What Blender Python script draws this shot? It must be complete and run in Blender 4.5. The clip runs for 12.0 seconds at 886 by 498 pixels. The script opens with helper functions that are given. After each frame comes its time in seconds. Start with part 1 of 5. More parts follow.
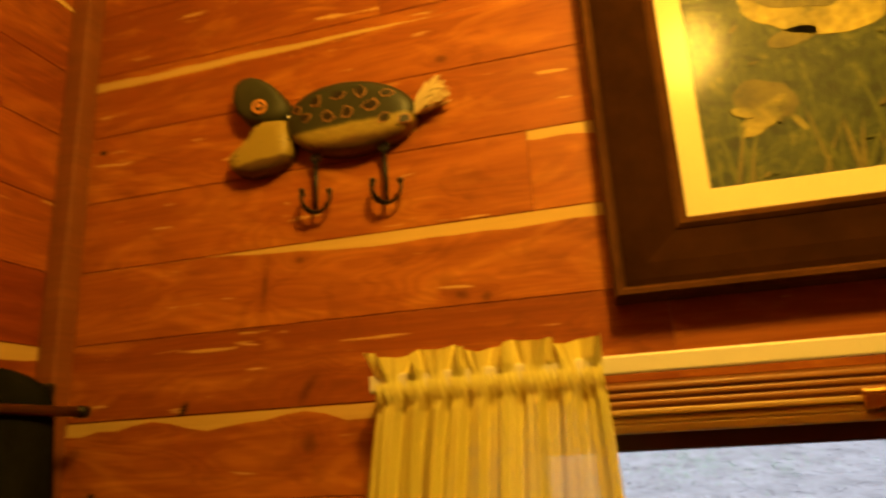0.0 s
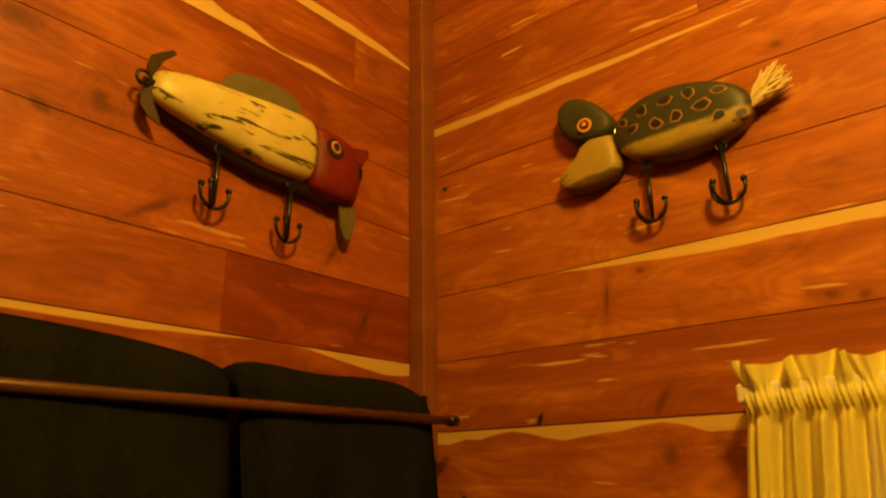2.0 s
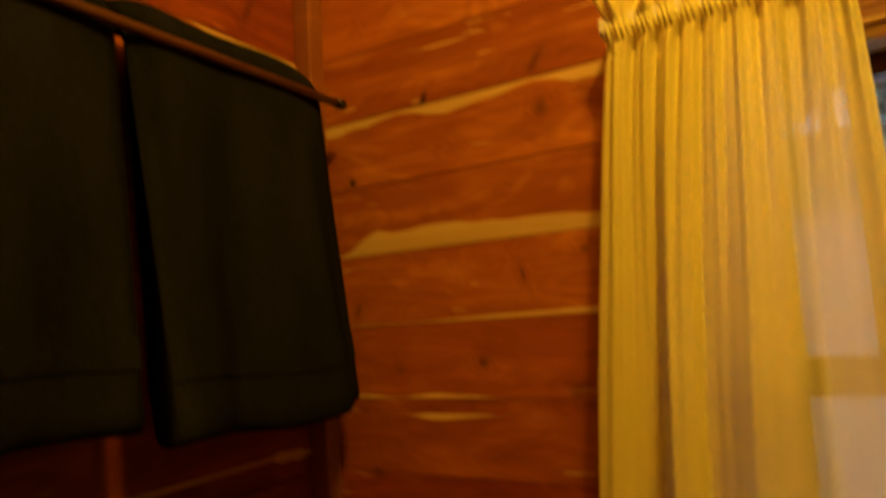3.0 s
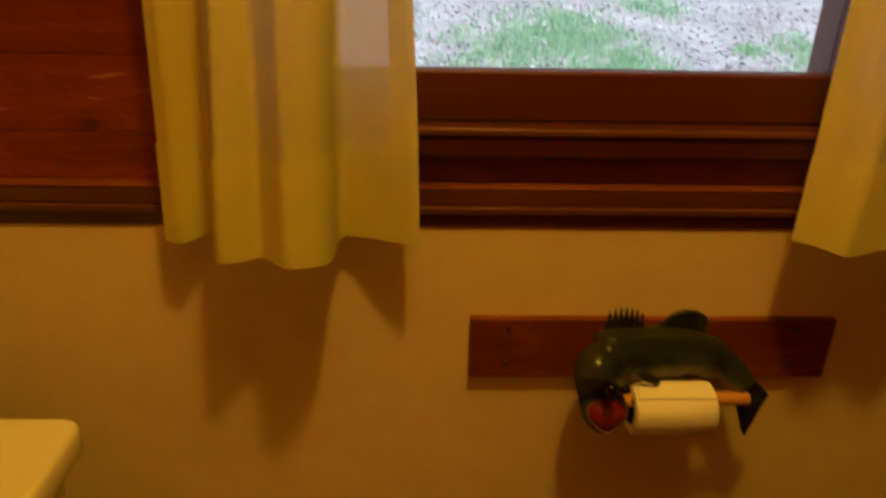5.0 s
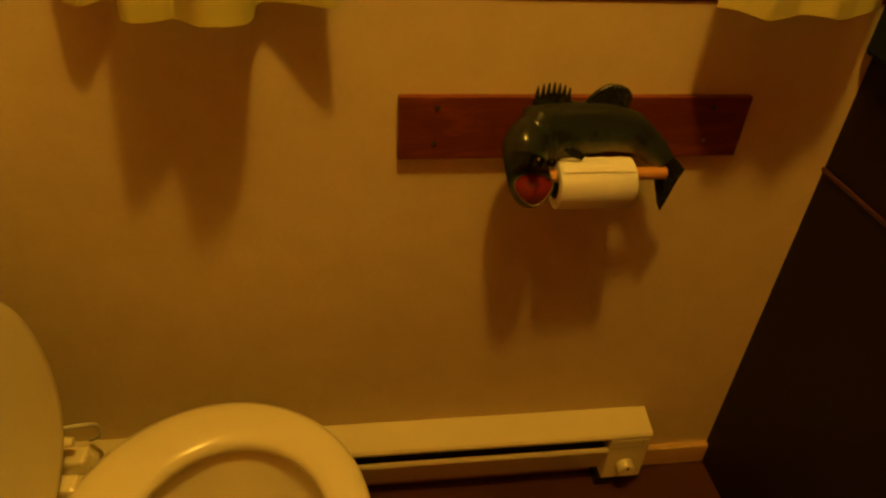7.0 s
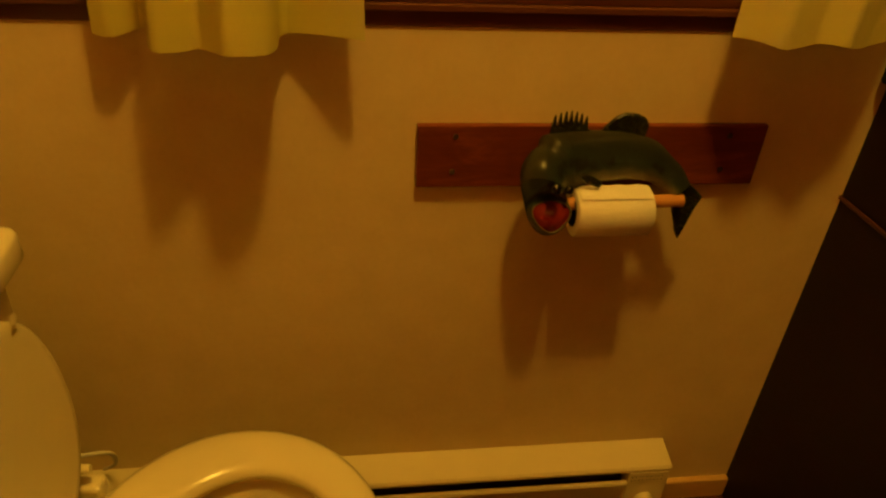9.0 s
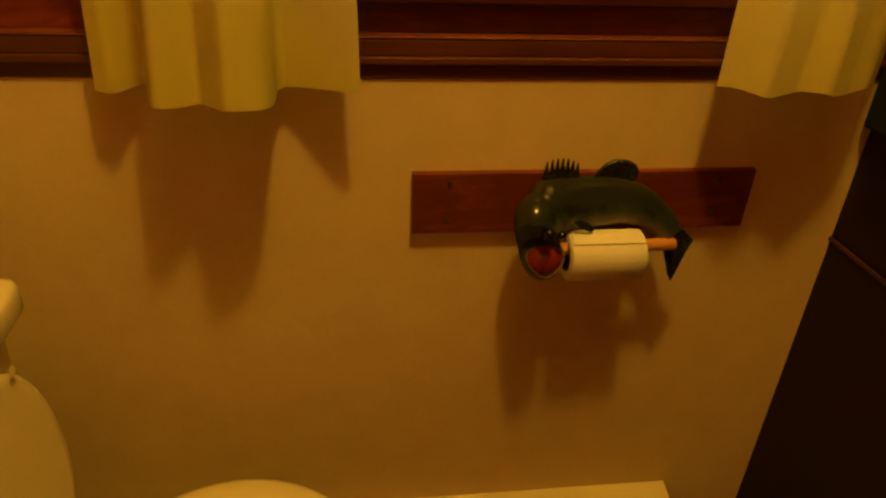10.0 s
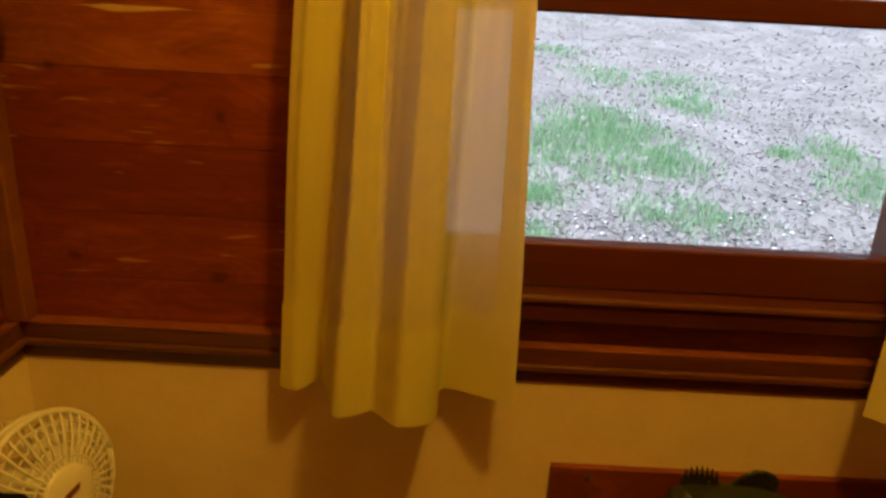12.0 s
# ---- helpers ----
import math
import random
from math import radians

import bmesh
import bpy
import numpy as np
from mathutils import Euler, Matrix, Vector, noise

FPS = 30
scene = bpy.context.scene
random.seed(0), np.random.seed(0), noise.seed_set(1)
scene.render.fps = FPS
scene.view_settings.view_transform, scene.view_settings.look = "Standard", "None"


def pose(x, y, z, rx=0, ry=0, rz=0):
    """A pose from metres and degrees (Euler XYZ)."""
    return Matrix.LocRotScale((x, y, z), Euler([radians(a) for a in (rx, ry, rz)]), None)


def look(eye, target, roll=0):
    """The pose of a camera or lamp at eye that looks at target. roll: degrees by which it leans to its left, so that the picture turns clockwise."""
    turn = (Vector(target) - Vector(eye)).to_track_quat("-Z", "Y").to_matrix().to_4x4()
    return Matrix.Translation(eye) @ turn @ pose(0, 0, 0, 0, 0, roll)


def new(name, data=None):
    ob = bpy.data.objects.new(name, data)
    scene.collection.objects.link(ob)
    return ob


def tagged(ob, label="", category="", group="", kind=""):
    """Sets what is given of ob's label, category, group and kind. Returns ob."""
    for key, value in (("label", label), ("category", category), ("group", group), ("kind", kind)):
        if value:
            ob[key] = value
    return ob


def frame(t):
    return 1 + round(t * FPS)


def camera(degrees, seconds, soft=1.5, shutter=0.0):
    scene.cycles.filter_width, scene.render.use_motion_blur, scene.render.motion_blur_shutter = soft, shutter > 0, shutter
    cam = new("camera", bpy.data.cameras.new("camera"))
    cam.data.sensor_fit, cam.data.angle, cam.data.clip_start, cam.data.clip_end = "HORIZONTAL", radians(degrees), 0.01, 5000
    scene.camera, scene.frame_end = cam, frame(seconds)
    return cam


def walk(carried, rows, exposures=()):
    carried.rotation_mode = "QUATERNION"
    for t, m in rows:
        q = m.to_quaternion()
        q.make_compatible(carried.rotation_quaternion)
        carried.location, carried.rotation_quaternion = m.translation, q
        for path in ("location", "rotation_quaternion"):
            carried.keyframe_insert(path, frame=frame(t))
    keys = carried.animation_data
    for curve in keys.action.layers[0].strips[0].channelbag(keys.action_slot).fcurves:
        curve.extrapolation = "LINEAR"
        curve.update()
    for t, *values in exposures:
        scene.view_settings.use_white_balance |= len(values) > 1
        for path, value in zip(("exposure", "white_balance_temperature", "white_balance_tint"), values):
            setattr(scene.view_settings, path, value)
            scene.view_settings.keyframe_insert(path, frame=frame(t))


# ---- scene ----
cam = camera(65.2, 12.0, soft=2.3, shutter=0.4)
PATH = [
    (0, (0.632, -0.633, 1.597), (0.124, 1.224, 2.139), -3.2),
    (0.5, (0.607, -0.663, 1.602), (-0.296, 1.023, 2.189), -1.5),
    (0.6, (0.597, -0.669, 1.604), (-0.366, 0.982, 2.192), -1.0),
    (1, (0.596, -0.672, 1.599), (-0.568, 0.836, 2.208), 0.0),
    (1.5, (0.593, -0.671, 1.599), (-0.614, 0.794, 2.229), -0.3),
    (2, (0.587, -0.666, 1.588), (-0.622, 0.799, 2.214), -0.9),
    (2.5, (0.573, -0.665, 1.5), (-0.527, 0.933, 1.986), -1.8),
    (3, (0.577, -0.669, 1.386), (-0.428, 1.047, 1.598), -3.6),
    (3.5, (0.573, -0.682, 1.303), (-0.033, 1.215, 1.121), -2.8),
    (3.7, (0.575, -0.706, 1.265), (0.127, 1.223, 0.985), -1.8),
    (5.3, (0.632, -0.77, 1.157), (0.821, 0.991, 0.227), 2.5),
    (5.5, (0.615, -0.769, 1.145), (0.894, 0.945, 0.153), 3.5),
    (6, (0.626, -0.796, 1.119), (0.953, 0.877, 0.074), 3.6),
    (6.5, (0.623, -0.805, 1.101), (0.932, 0.818, -0.026), 4.4),
    (7, (0.625, -0.811, 1.09), (0.891, 0.785, -0.086), 3.9),
    (7.2, (0.62, -0.809, 1.088), (0.875, 0.776, -0.105), 3.6),
    (9, (0.614, -0.817, 1.084), (0.855, 0.838, -0.013), 3.3),
    (9.5, (0.62, -0.823, 1.094), (0.852, 0.864, 0.046), 2.9),
    (10, (0.617, -0.822, 1.098), (0.864, 0.89, 0.096), 2.6),
    (10.5, (0.604, -0.83, 1.121), (0.851, 0.92, 0.183), 2.3),
    (11, (0.585, -0.823, 1.2), (0.785, 0.992, 0.384), 2.7),
    (11.3, (0.592, -0.816, 1.217), (0.719, 1.05, 0.507), 2.2),
    (11.5, (0.568, -0.822, 1.225), (0.671, 1.074, 0.596), 3.0),
    (12, (0.529, -0.792, 1.3), (0.535, 1.098, 0.646), 3.1),
]
EXPOSURES = [(0.0, 1.02), (2.0, 1.08), (3.0, 1.20), (3.7, 1.24), (5.3, 1.42), (10.2, 1.50), (11.3, 1.53), (12.0, 1.33)]
walk(cam, [(t, look(eye, target, roll)) for t, eye, target, roll in PATH], EXPOSURES)

# ---- light ----
LAMP = Vector((0.78, -0.60, 2.255))
world = bpy.data.worlds.new("world")
scene.world = world
world.use_nodes = True
sky = world.node_tree.nodes.new("ShaderNodeTexSky")
sky.sky_type, sky.sun_disc, sky.sun_elevation, sky.sun_rotation = "NISHITA", False, radians(78), radians(27)
world.node_tree.links.new(sky.outputs[0], world.node_tree.nodes["Background"].inputs[0])
world.node_tree.nodes["Background"].inputs[1].default_value = 0.14
sun = new("sun", bpy.data.lights.new("sun", "SUN"))
sun.data.energy, sun.data.angle, sun.data.color = 2.9, radians(50), (0.95, 1.0, 0.98)
sun.matrix_world = look((1, 1.0, 12), (0, 3, 0))
bulb = new("bulb_light", bpy.data.lights.new("bulb_light", "POINT"))
bulb.data.energy, bulb.data.color, bulb.data.shadow_soft_size = 14.9, (1.0, 0.534, 0.058), 0.058
bulb.location = LAMP


# ---- materials ----
def shader(name, rough=0.5, metal=0.0, color=(0.5, 0.5, 0.5)):
    m = bpy.data.materials.new(name)
    m.use_nodes = True
    b = m.node_tree.nodes["Principled BSDF"]
    b.inputs["Base Color"].default_value = (*color, 1)
    b.inputs["Roughness"].default_value, b.inputs["Metallic"].default_value = rough, metal
    return m, m.node_tree, b


def node(nt, kind, **values):
    n = nt.nodes.new(kind)
    for key, v in values.items():
        n.inputs[key.replace("_", " ")].default_value = v
    return n


def calc(nt, op, a, b=0.0, c=None):
    n = nt.nodes.new("ShaderNodeMath")
    n.operation = op
    for k, v in enumerate((a, b) if c is None else (a, b, c)):
        if isinstance(v, (int, float)):
            n.inputs[k].default_value = v
        else:
            nt.links.new(v, n.inputs[k])
    return n.outputs[0]


def ramp(nt, fac, stops):
    r = nt.nodes.new("ShaderNodeValToRGB")
    while len(r.color_ramp.elements) < len(stops):
        r.color_ramp.elements.new(0.5)
    for e, (p, c) in zip(r.color_ramp.elements, stops):
        e.position, e.color = p, (*c, 1) if len(c) == 3 else c
    nt.links.new(fac, r.inputs[0])
    return r.outputs[0]


def mix(nt, fac, a, b, kind="MIX"):
    n = nt.nodes.new("ShaderNodeMix")
    n.data_type, n.blend_type = "RGBA", kind
    for slot, v in ((0, fac), (6, a), (7, b)):
        if isinstance(v, (int, float)):
            n.inputs[slot].default_value = v
        elif isinstance(v, tuple):
            n.inputs[slot].default_value = (*v, 1)
        else:
            nt.links.new(v, n.inputs[slot])
    return n.outputs[2]


def coords(nt, scale, along=False):
    """Object coordinates times scale; along: x and y summed into the first axis, the object's random number in the second."""
    tc = nt.nodes.new("ShaderNodeTexCoord")
    if along:
        sp, cb, oi = nt.nodes.new("ShaderNodeSeparateXYZ"), nt.nodes.new("ShaderNodeCombineXYZ"), nt.nodes.new("ShaderNodeObjectInfo")
        nt.links.new(tc.outputs["Object"], sp.inputs[0])
        nt.links.new(calc(nt, "MULTIPLY", calc(nt, "ADD", sp.outputs[0], sp.outputs[1]), scale[0]), cb.inputs[0])
        nt.links.new(calc(nt, "MULTIPLY", oi.outputs["Random"], 40.0), cb.inputs[1])
        nt.links.new(calc(nt, "MULTIPLY", sp.outputs[2], scale[2]), cb.inputs[2])
        return cb.outputs[0]
    mp = nt.nodes.new("ShaderNodeMapping")
    mp.inputs["Scale"].default_value = scale
    nt.links.new(tc.outputs["Object"], mp.inputs[0])
    return mp.outputs[0]


def noise_tex(nt, vec, scale=1.0, detail=4.0, rough=0.55, warp=0.0):
    n = node(nt, "ShaderNodeTexNoise", Scale=scale, Detail=detail, Roughness=rough, Distortion=warp)
    nt.links.new(vec, n.inputs["Vector"])
    return n.outputs["Fac"]


def bump(nt, b, height, strength=0.2, distance=0.002):
    n = node(nt, "ShaderNodeBump", Strength=strength, Distance=distance)
    nt.links.new(height, n.inputs["Height"])
    nt.links.new(n.outputs[0], b.inputs["Normal"])


# knots and scars of the boards: (along the wall, height, half length, half height, turn, dark); side wall below zero
KNOTS = (
    (0.171, 1.646, 0.0042, 0.0110, -0.50, 1), (0.312, 1.657, 0.0065, 0.0200, -0.60, 0), (0.314, 1.605, 0.0110, 0.0110, 0.00, 0),
    (0.474, 1.734, 0.0080, 0.0055, 0.00, 0), (0.499, 1.730, 0.0070, 0.0060, 0.00, 0), (0.263, 1.768, 0.0036, 0.0280, -0.10, 0),
    (0.063, 1.563, 0.0060, 0.0045, 0.00, 1), (0.350, 1.451, 0.0060, 0.0060, 0.00, 0), (0.062, 1.406, 0.0050, 0.0120, -0.40, 0),
    (0.226, 1.342, 0.0090, 0.0070, 0.00, 0), (0.333, 1.311, 0.0140, 0.0090, 0.00, 0), (0.280, 1.432, 0.0035, 0.0100, 0.20, 0),
    (0.270, 1.170, 0.0080, 0.0090, 0.00, 0), (0.080, 1.219, 0.0070, 0.0060, 0.00, 0), (0.257, 0.974, 0.0140, 0.0090, 0.00, 0),
    (0.304, 1.790, 0.0070, 0.0050, 0.00, 0), (0.082, 0.993, 0.0110, 0.0070, 0.00, 0), (0.042, 1.956, 0.0050, 0.0040, 0.00, 1),
    (0.468, 1.991, 0.0080, 0.0050, 0.00, 0), (-0.174, 1.066, 0.0120, 0.0120, 0.00, 1), (-0.157, 1.017, 0.0060, 0.0060, 0.00, 1),
    (-0.484, 1.891, 0.0130, 0.0070, -0.30, 0), (-0.437, 1.916, 0.0120, 0.0150, 0.40, 0), (-0.512, 1.965, 0.0220, 0.0130, 0.00, 0),
    (-0.377, 1.830, 0.0060, 0.0340, -1.00, 0), (-0.154, 1.841, 0.0050, 0.0260, -0.60, 0), (-0.104, 1.764, 0.0050, 0.0200, -0.50, 0))


def knot_field(nt, dark):
    """Distance to the nearest knot of one kind, in its own size."""
    tc, sp, cb = nt.nodes.new("ShaderNodeTexCoord"), nt.nodes.new("ShaderNodeSeparateXYZ"), nt.nodes.new("ShaderNodeCombineXYZ")
    nt.links.new(tc.outputs["Object"], sp.inputs[0])
    nt.links.new(calc(nt, "ADD", sp.outputs[0], sp.outputs[1]), cb.inputs[0])
    nt.links.new(sp.outputs[2], cb.inputs[1])
    near = None
    for u, z, ru, rz, turn, d in KNOTS:
        if d != dark:
            continue
        mp, ln = nt.nodes.new("ShaderNodeMapping"), nt.nodes.new("ShaderNodeVectorMath")
        mp.vector_type, ln.operation = "TEXTURE", "LENGTH"
        mp.inputs["Location"].default_value, mp.inputs["Rotation"].default_value, mp.inputs["Scale"].default_value = (u, z, 0), (0, 0, turn), (ru, rz, 1)
        nt.links.new(cb.outputs[0], mp.inputs[0])
        nt.links.new(mp.outputs[0], ln.inputs[0])
        near = ln.outputs["Value"] if near is None else calc(nt, "MINIMUM", near, ln.outputs["Value"])
    return near


def wood(name, dark, light, rough=0.42, knots=0.0, flecks=0.0, fleck_color=(0.66, 0.40, 0.12)):
    m, nt, b = shader(name, rough)
    broad = noise_tex(nt, coords(nt, (3.4, 1, 30.0), True), 1.0, 5, 0.62, 0.9)
    grain = noise_tex(nt, coords(nt, (7.0, 1, 260.0), True), 1.0, 3, 0.6)
    col = ramp(nt, broad, [(0.28, tuple(v * 0.8 for v in dark)), (0.48, dark), (0.70, light)])
    col = mix(nt, 0.30, col, ramp(nt, grain, [(0.3, tuple(v * 0.72 for v in dark)), (0.7, light)]))
    oi = nt.nodes.new("ShaderNodeObjectInfo")
    col = mix(nt, 0.34, col, ramp(nt, oi.outputs["Random"], [(0.0, tuple(v * 0.72 for v in dark)), (0.5, tuple((p + q) / 2 for p, q in zip(dark, light))), (1.0, light)]))
    if knots:
        gold = noise_tex(nt, coords(nt, (5.0, 1, 17.0), True), 1.0, 4, 0.6, 1.6)
        col = mix(nt, calc(nt, "MULTIPLY", ramp(nt, gold, [(0.50, (0, 0, 0)), (0.68, (1, 1, 1))]), 0.45), col, (light[0] * 1.25, light[1] * 1.5, light[2] * 1.5))
        warp = calc(nt, "MULTIPLY_ADD", noise_tex(nt, coords(nt, (70.0, 1, 90.0), True), 1.0, 3), 1.1, -0.55)
        soft = calc(nt, "ADD", knot_field(nt, 0), warp)
        hard = calc(nt, "ADD", knot_field(nt, 1), warp)
        both = calc(nt, "MINIMUM", soft, hard)
        flow = noise_tex(nt, coords(nt, (2.6, 1, 13.0), True), 1.0, 2, 0.5, 1.0)
        swirl = calc(nt, "DIVIDE", 0.35, calc(nt, "ADD", 1.0, calc(nt, "MULTIPLY", both, both)))
        lines = calc(nt, "MULTIPLY_ADD", calc(nt, "SINE", calc(nt, "MULTIPLY", calc(nt, "ADD", flow, swirl), 95.0)), 0.5, 0.5)
        col = mix(nt, calc(nt, "MULTIPLY", lines, 0.22), col, tuple(w * 0.58 for w in dark))
        halo = ramp(nt, calc(nt, "MULTIPLY", both, 0.3), [(0.20, (1, 1, 1)), (0.85, (0, 0, 0))])
        col = mix(nt, calc(nt, "MULTIPLY", halo, 0.34), col, tuple(w * 0.62 for w in dark))
        core = ramp(nt, soft, [(0.35, (1, 1, 1)), (1.0, (0, 0, 0))])
        col = mix(nt, calc(nt, "MULTIPLY", core, 0.62), col, tuple(w * 0.30 for w in dark))
        pith = ramp(nt, hard, [(0.55, (1, 1, 1)), (1.0, (0, 0, 0))])
        col = mix(nt, calc(nt, "MULTIPLY", pith, 0.95), col, (0.012, 0.005, 0.002))
        smudge = noise_tex(nt, coords(nt, (9.0, 1, 17.0), True), 1.0, 4, 0.6, 2.2)
        col = mix(nt, calc(nt, "MULTIPLY", ramp(nt, smudge, [(0.56, (0, 0, 0)), (0.74, (1, 1, 1))]), 0.42), col, tuple(w * 0.50 for w in dark))
    if flecks:
        patch = noise_tex(nt, coords(nt, (4.0, 1, 18.0), True), 1.0, 2)
        f = noise_tex(nt, coords(nt, (11.0, 1, 130.0), True), 1.0, 2, 0.5, 0.3)
        f = calc(nt, "MULTIPLY_ADD", patch, 0.28, f)
        col = mix(nt, calc(nt, "MULTIPLY", ramp(nt, f, [(0.835, (0, 0, 0)), (0.875, (1, 1, 1))]), flecks), col, fleck_color)
    nt.links.new(col, b.inputs["Base Color"])
    nt.links.new(calc(nt, "MULTIPLY_ADD", broad, 0.25, rough - 0.12), b.inputs["Roughness"])
    bump(nt, b, grain, 0.12, 0.001)
    return m


def mottled(name, a, c, rough=0.5, scale=30.0, metal=0.0, bumps=0.1, distance=0.002):
    m, nt, b = shader(name, rough, metal)
    big = noise_tex(nt, coords(nt, (1, 1, 1)), scale * 0.15, 4)
    fine = noise_tex(nt, coords(nt, (1, 1, 1)), scale, 5, 0.65)
    f = calc(nt, "MULTIPLY_ADD", big, 0.6, calc(nt, "MULTIPLY", fine, 0.4))
    nt.links.new(ramp(nt, f, [(0.35, a), (0.65, c)]), b.inputs["Base Color"])
    nt.links.new(calc(nt, "MULTIPLY_ADD", fine, 0.2, rough - 0.1), b.inputs["Roughness"])
    bump(nt, b, fine, bumps, distance)
    return m


def cloth(name, a, c, through_part, weave=900.0, clear=0.0, lit=None):
    m, nt, b = shader(name, 0.9)
    fine = noise_tex(nt, coords(nt, (1, 1, 0.4)), weave, 2)
    big = noise_tex(nt, coords(nt, (1, 1, 0.3)), 14.0, 3)
    col = ramp(nt, calc(nt, "MULTIPLY_ADD", big, 0.6, calc(nt, "MULTIPLY", fine, 0.4)), [(0.3, a), (0.7, c)])
    nt.links.new(col, b.inputs["Base Color"])
    b.inputs["Specular IOR Level"].default_value = 0.15
    bump(nt, b, fine, 0.15, 0.001)
    if through_part:
        tr, mx = nt.nodes.new("ShaderNodeBsdfTranslucent"), nt.nodes.new("ShaderNodeMixShader")
        if lit:
            tr.inputs[0].default_value = (*lit, 1)
        else:
            nt.links.new(col, tr.inputs[0])
        mx.inputs[0].default_value = through_part
        nt.links.new(b.outputs[0], mx.inputs[1])
        nt.links.new(tr.outputs[0], mx.inputs[2])
        tp, mx2 = nt.nodes.new("ShaderNodeBsdfTransparent"), nt.nodes.new("ShaderNodeMixShader")
        mx2.inputs[0].default_value = clear
        nt.links.new(mx.outputs[0], mx2.inputs[1])
        nt.links.new(tp.outputs[0], mx2.inputs[2])
        nt.links.new(mx2.outputs[0], nt.nodes["Material Output"].inputs[0])
    return m


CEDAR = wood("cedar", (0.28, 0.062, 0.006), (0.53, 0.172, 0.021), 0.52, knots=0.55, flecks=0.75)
BOARDWOOD = wood("board_cedar", (0.17, 0.028, 0.004), (0.31, 0.070, 0.012), 0.45, knots=0.2)
# CEDAR darkened: the side wall's dimmer light is put into the colour
CEDAR_DIM = wood("dimmed_cedar", (0.22, 0.042, 0.005), (0.43, 0.115, 0.014), 0.52, knots=0.5, flecks=0.45)
# redder boards; its dark tone also carries the shade below the towels
CEDAR_RED_SHADE = wood("red_and_shade_cedar", (0.172, 0.026, 0.003), (0.31, 0.060, 0.009), 0.50, knots=0.55, flecks=0.6, fleck_color=(0.50, 0.24, 0.06))
SAP = wood("cedar_sapwood", (0.56, 0.36, 0.11), (0.68, 0.47, 0.16), 0.42)
TRIM = wood("corner_trim_wood", (0.115, 0.032, 0.008), (0.18, 0.058, 0.015), 0.55)
CORNERWOOD = wood("corner_wood", (0.18, 0.052, 0.010), (0.28, 0.090, 0.018), 0.5)
RAILWOOD = wood("dark_rail_wood", (0.08, 0.022, 0.008), (0.15, 0.045, 0.014), 0.33)
APRONWOOD = wood("apron_wood", (0.13, 0.030, 0.008), (0.26, 0.070, 0.018), 0.42, knots=0.3)
SASHWOOD = wood("window_sash_wood", (0.075, 0.015, 0.006), (0.125, 0.028, 0.010), 0.35)
HEADWOOD = wood("window_head_wood", (0.60, 0.38, 0.12), (0.74, 0.50, 0.18), 0.4)
HEADBROWN = wood("window_head_brown", (0.26, 0.10, 0.022), (0.38, 0.16, 0.04), 0.42)
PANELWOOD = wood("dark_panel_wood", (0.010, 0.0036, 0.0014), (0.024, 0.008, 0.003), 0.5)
FLOORWOOD = wood("red_brown_floor", (0.05, 0.014, 0.008), (0.10, 0.028, 0.014), 0.45)
PLASTER = mottled("cream_plaster", (0.73, 0.59, 0.32), (0.79, 0.65, 0.37), 0.7, 120.0, bumps=0.12)
CEILING = mottled("ceiling_paint", (0.70, 0.64, 0.52), (0.76, 0.70, 0.58), 0.8, 60.0)
CURTAIN = cloth("cream_cotton", (0.785, 0.705, 0.145), (0.845, 0.765, 0.19), 0.24, clear=0.08, lit=(0.80, 0.92, 0.98))
TOWEL = cloth("charcoal_terry", (0.0040, 0.0042, 0.0040), (0.0150, 0.0150, 0.0125), 0.0, 300.0)
GREENCLOTH = cloth("dark_green_cloth", (0.012, 0.018, 0.012), (0.02, 0.03, 0.018), 0.0, 500.0)
PORCELAIN = mottled("porcelain", (0.80, 0.74, 0.50), (0.84, 0.78, 0.55), 0.16, 8.0, bumps=0.0)
SEATPAINT = mottled("seat_enamel", (0.79, 0.72, 0.45), (0.83, 0.77, 0.50), 0.22, 10.0, bumps=0.0)
HEATERPAINT = mottled("heater_enamel", (0.74, 0.66, 0.38), (0.80, 0.72, 0.44), 0.38, 20.0, bumps=0.02)
BLACKMETAL = mottled("black_iron", (0.012, 0.012, 0.012), (0.03, 0.028, 0.025), 0.3, 60.0, metal=0.6)
DARKHOLE = mottled("dark_inside", (0.01, 0.009, 0.008), (0.02, 0.018, 0.015), 0.9, 20.0)
STEEL = mottled("dull_steel", (0.35, 0.33, 0.28), (0.5, 0.47, 0.4), 0.4, 60.0, metal=1.0)
BRASS = mottled("brass", (0.75, 0.50, 0.16), (0.85, 0.6, 0.22), 0.28, 60.0, metal=1.0)
PAPER = mottled("toilet_tissue", (0.82, 0.79, 0.70), (0.88, 0.85, 0.78), 0.95, 220.0, bumps=0.25, distance=0.001)
RODWOOD = wood("rod_wood", (0.07, 0.025, 0.009), (0.13, 0.05, 0.018), 0.3)
DOWEL = wood("dowel_wood", (0.55, 0.25, 0.07), (0.68, 0.34, 0.10), 0.45)
WHITEPLASTIC = mottled("fan_plastic", (0.72, 0.69, 0.60), (0.78, 0.75, 0.66), 0.4, 20.0, bumps=0.0)
FRAMEWOOD = mottled("picture_frame_wood", (0.020, 0.008, 0.003), (0.042, 0.016, 0.005), 0.6, 40.0, bumps=0.08)
FRAMELIP = mottled("picture_frame_lip", (0.055, 0.022, 0.008), (0.115, 0.048, 0.017), 0.5, 60.0)
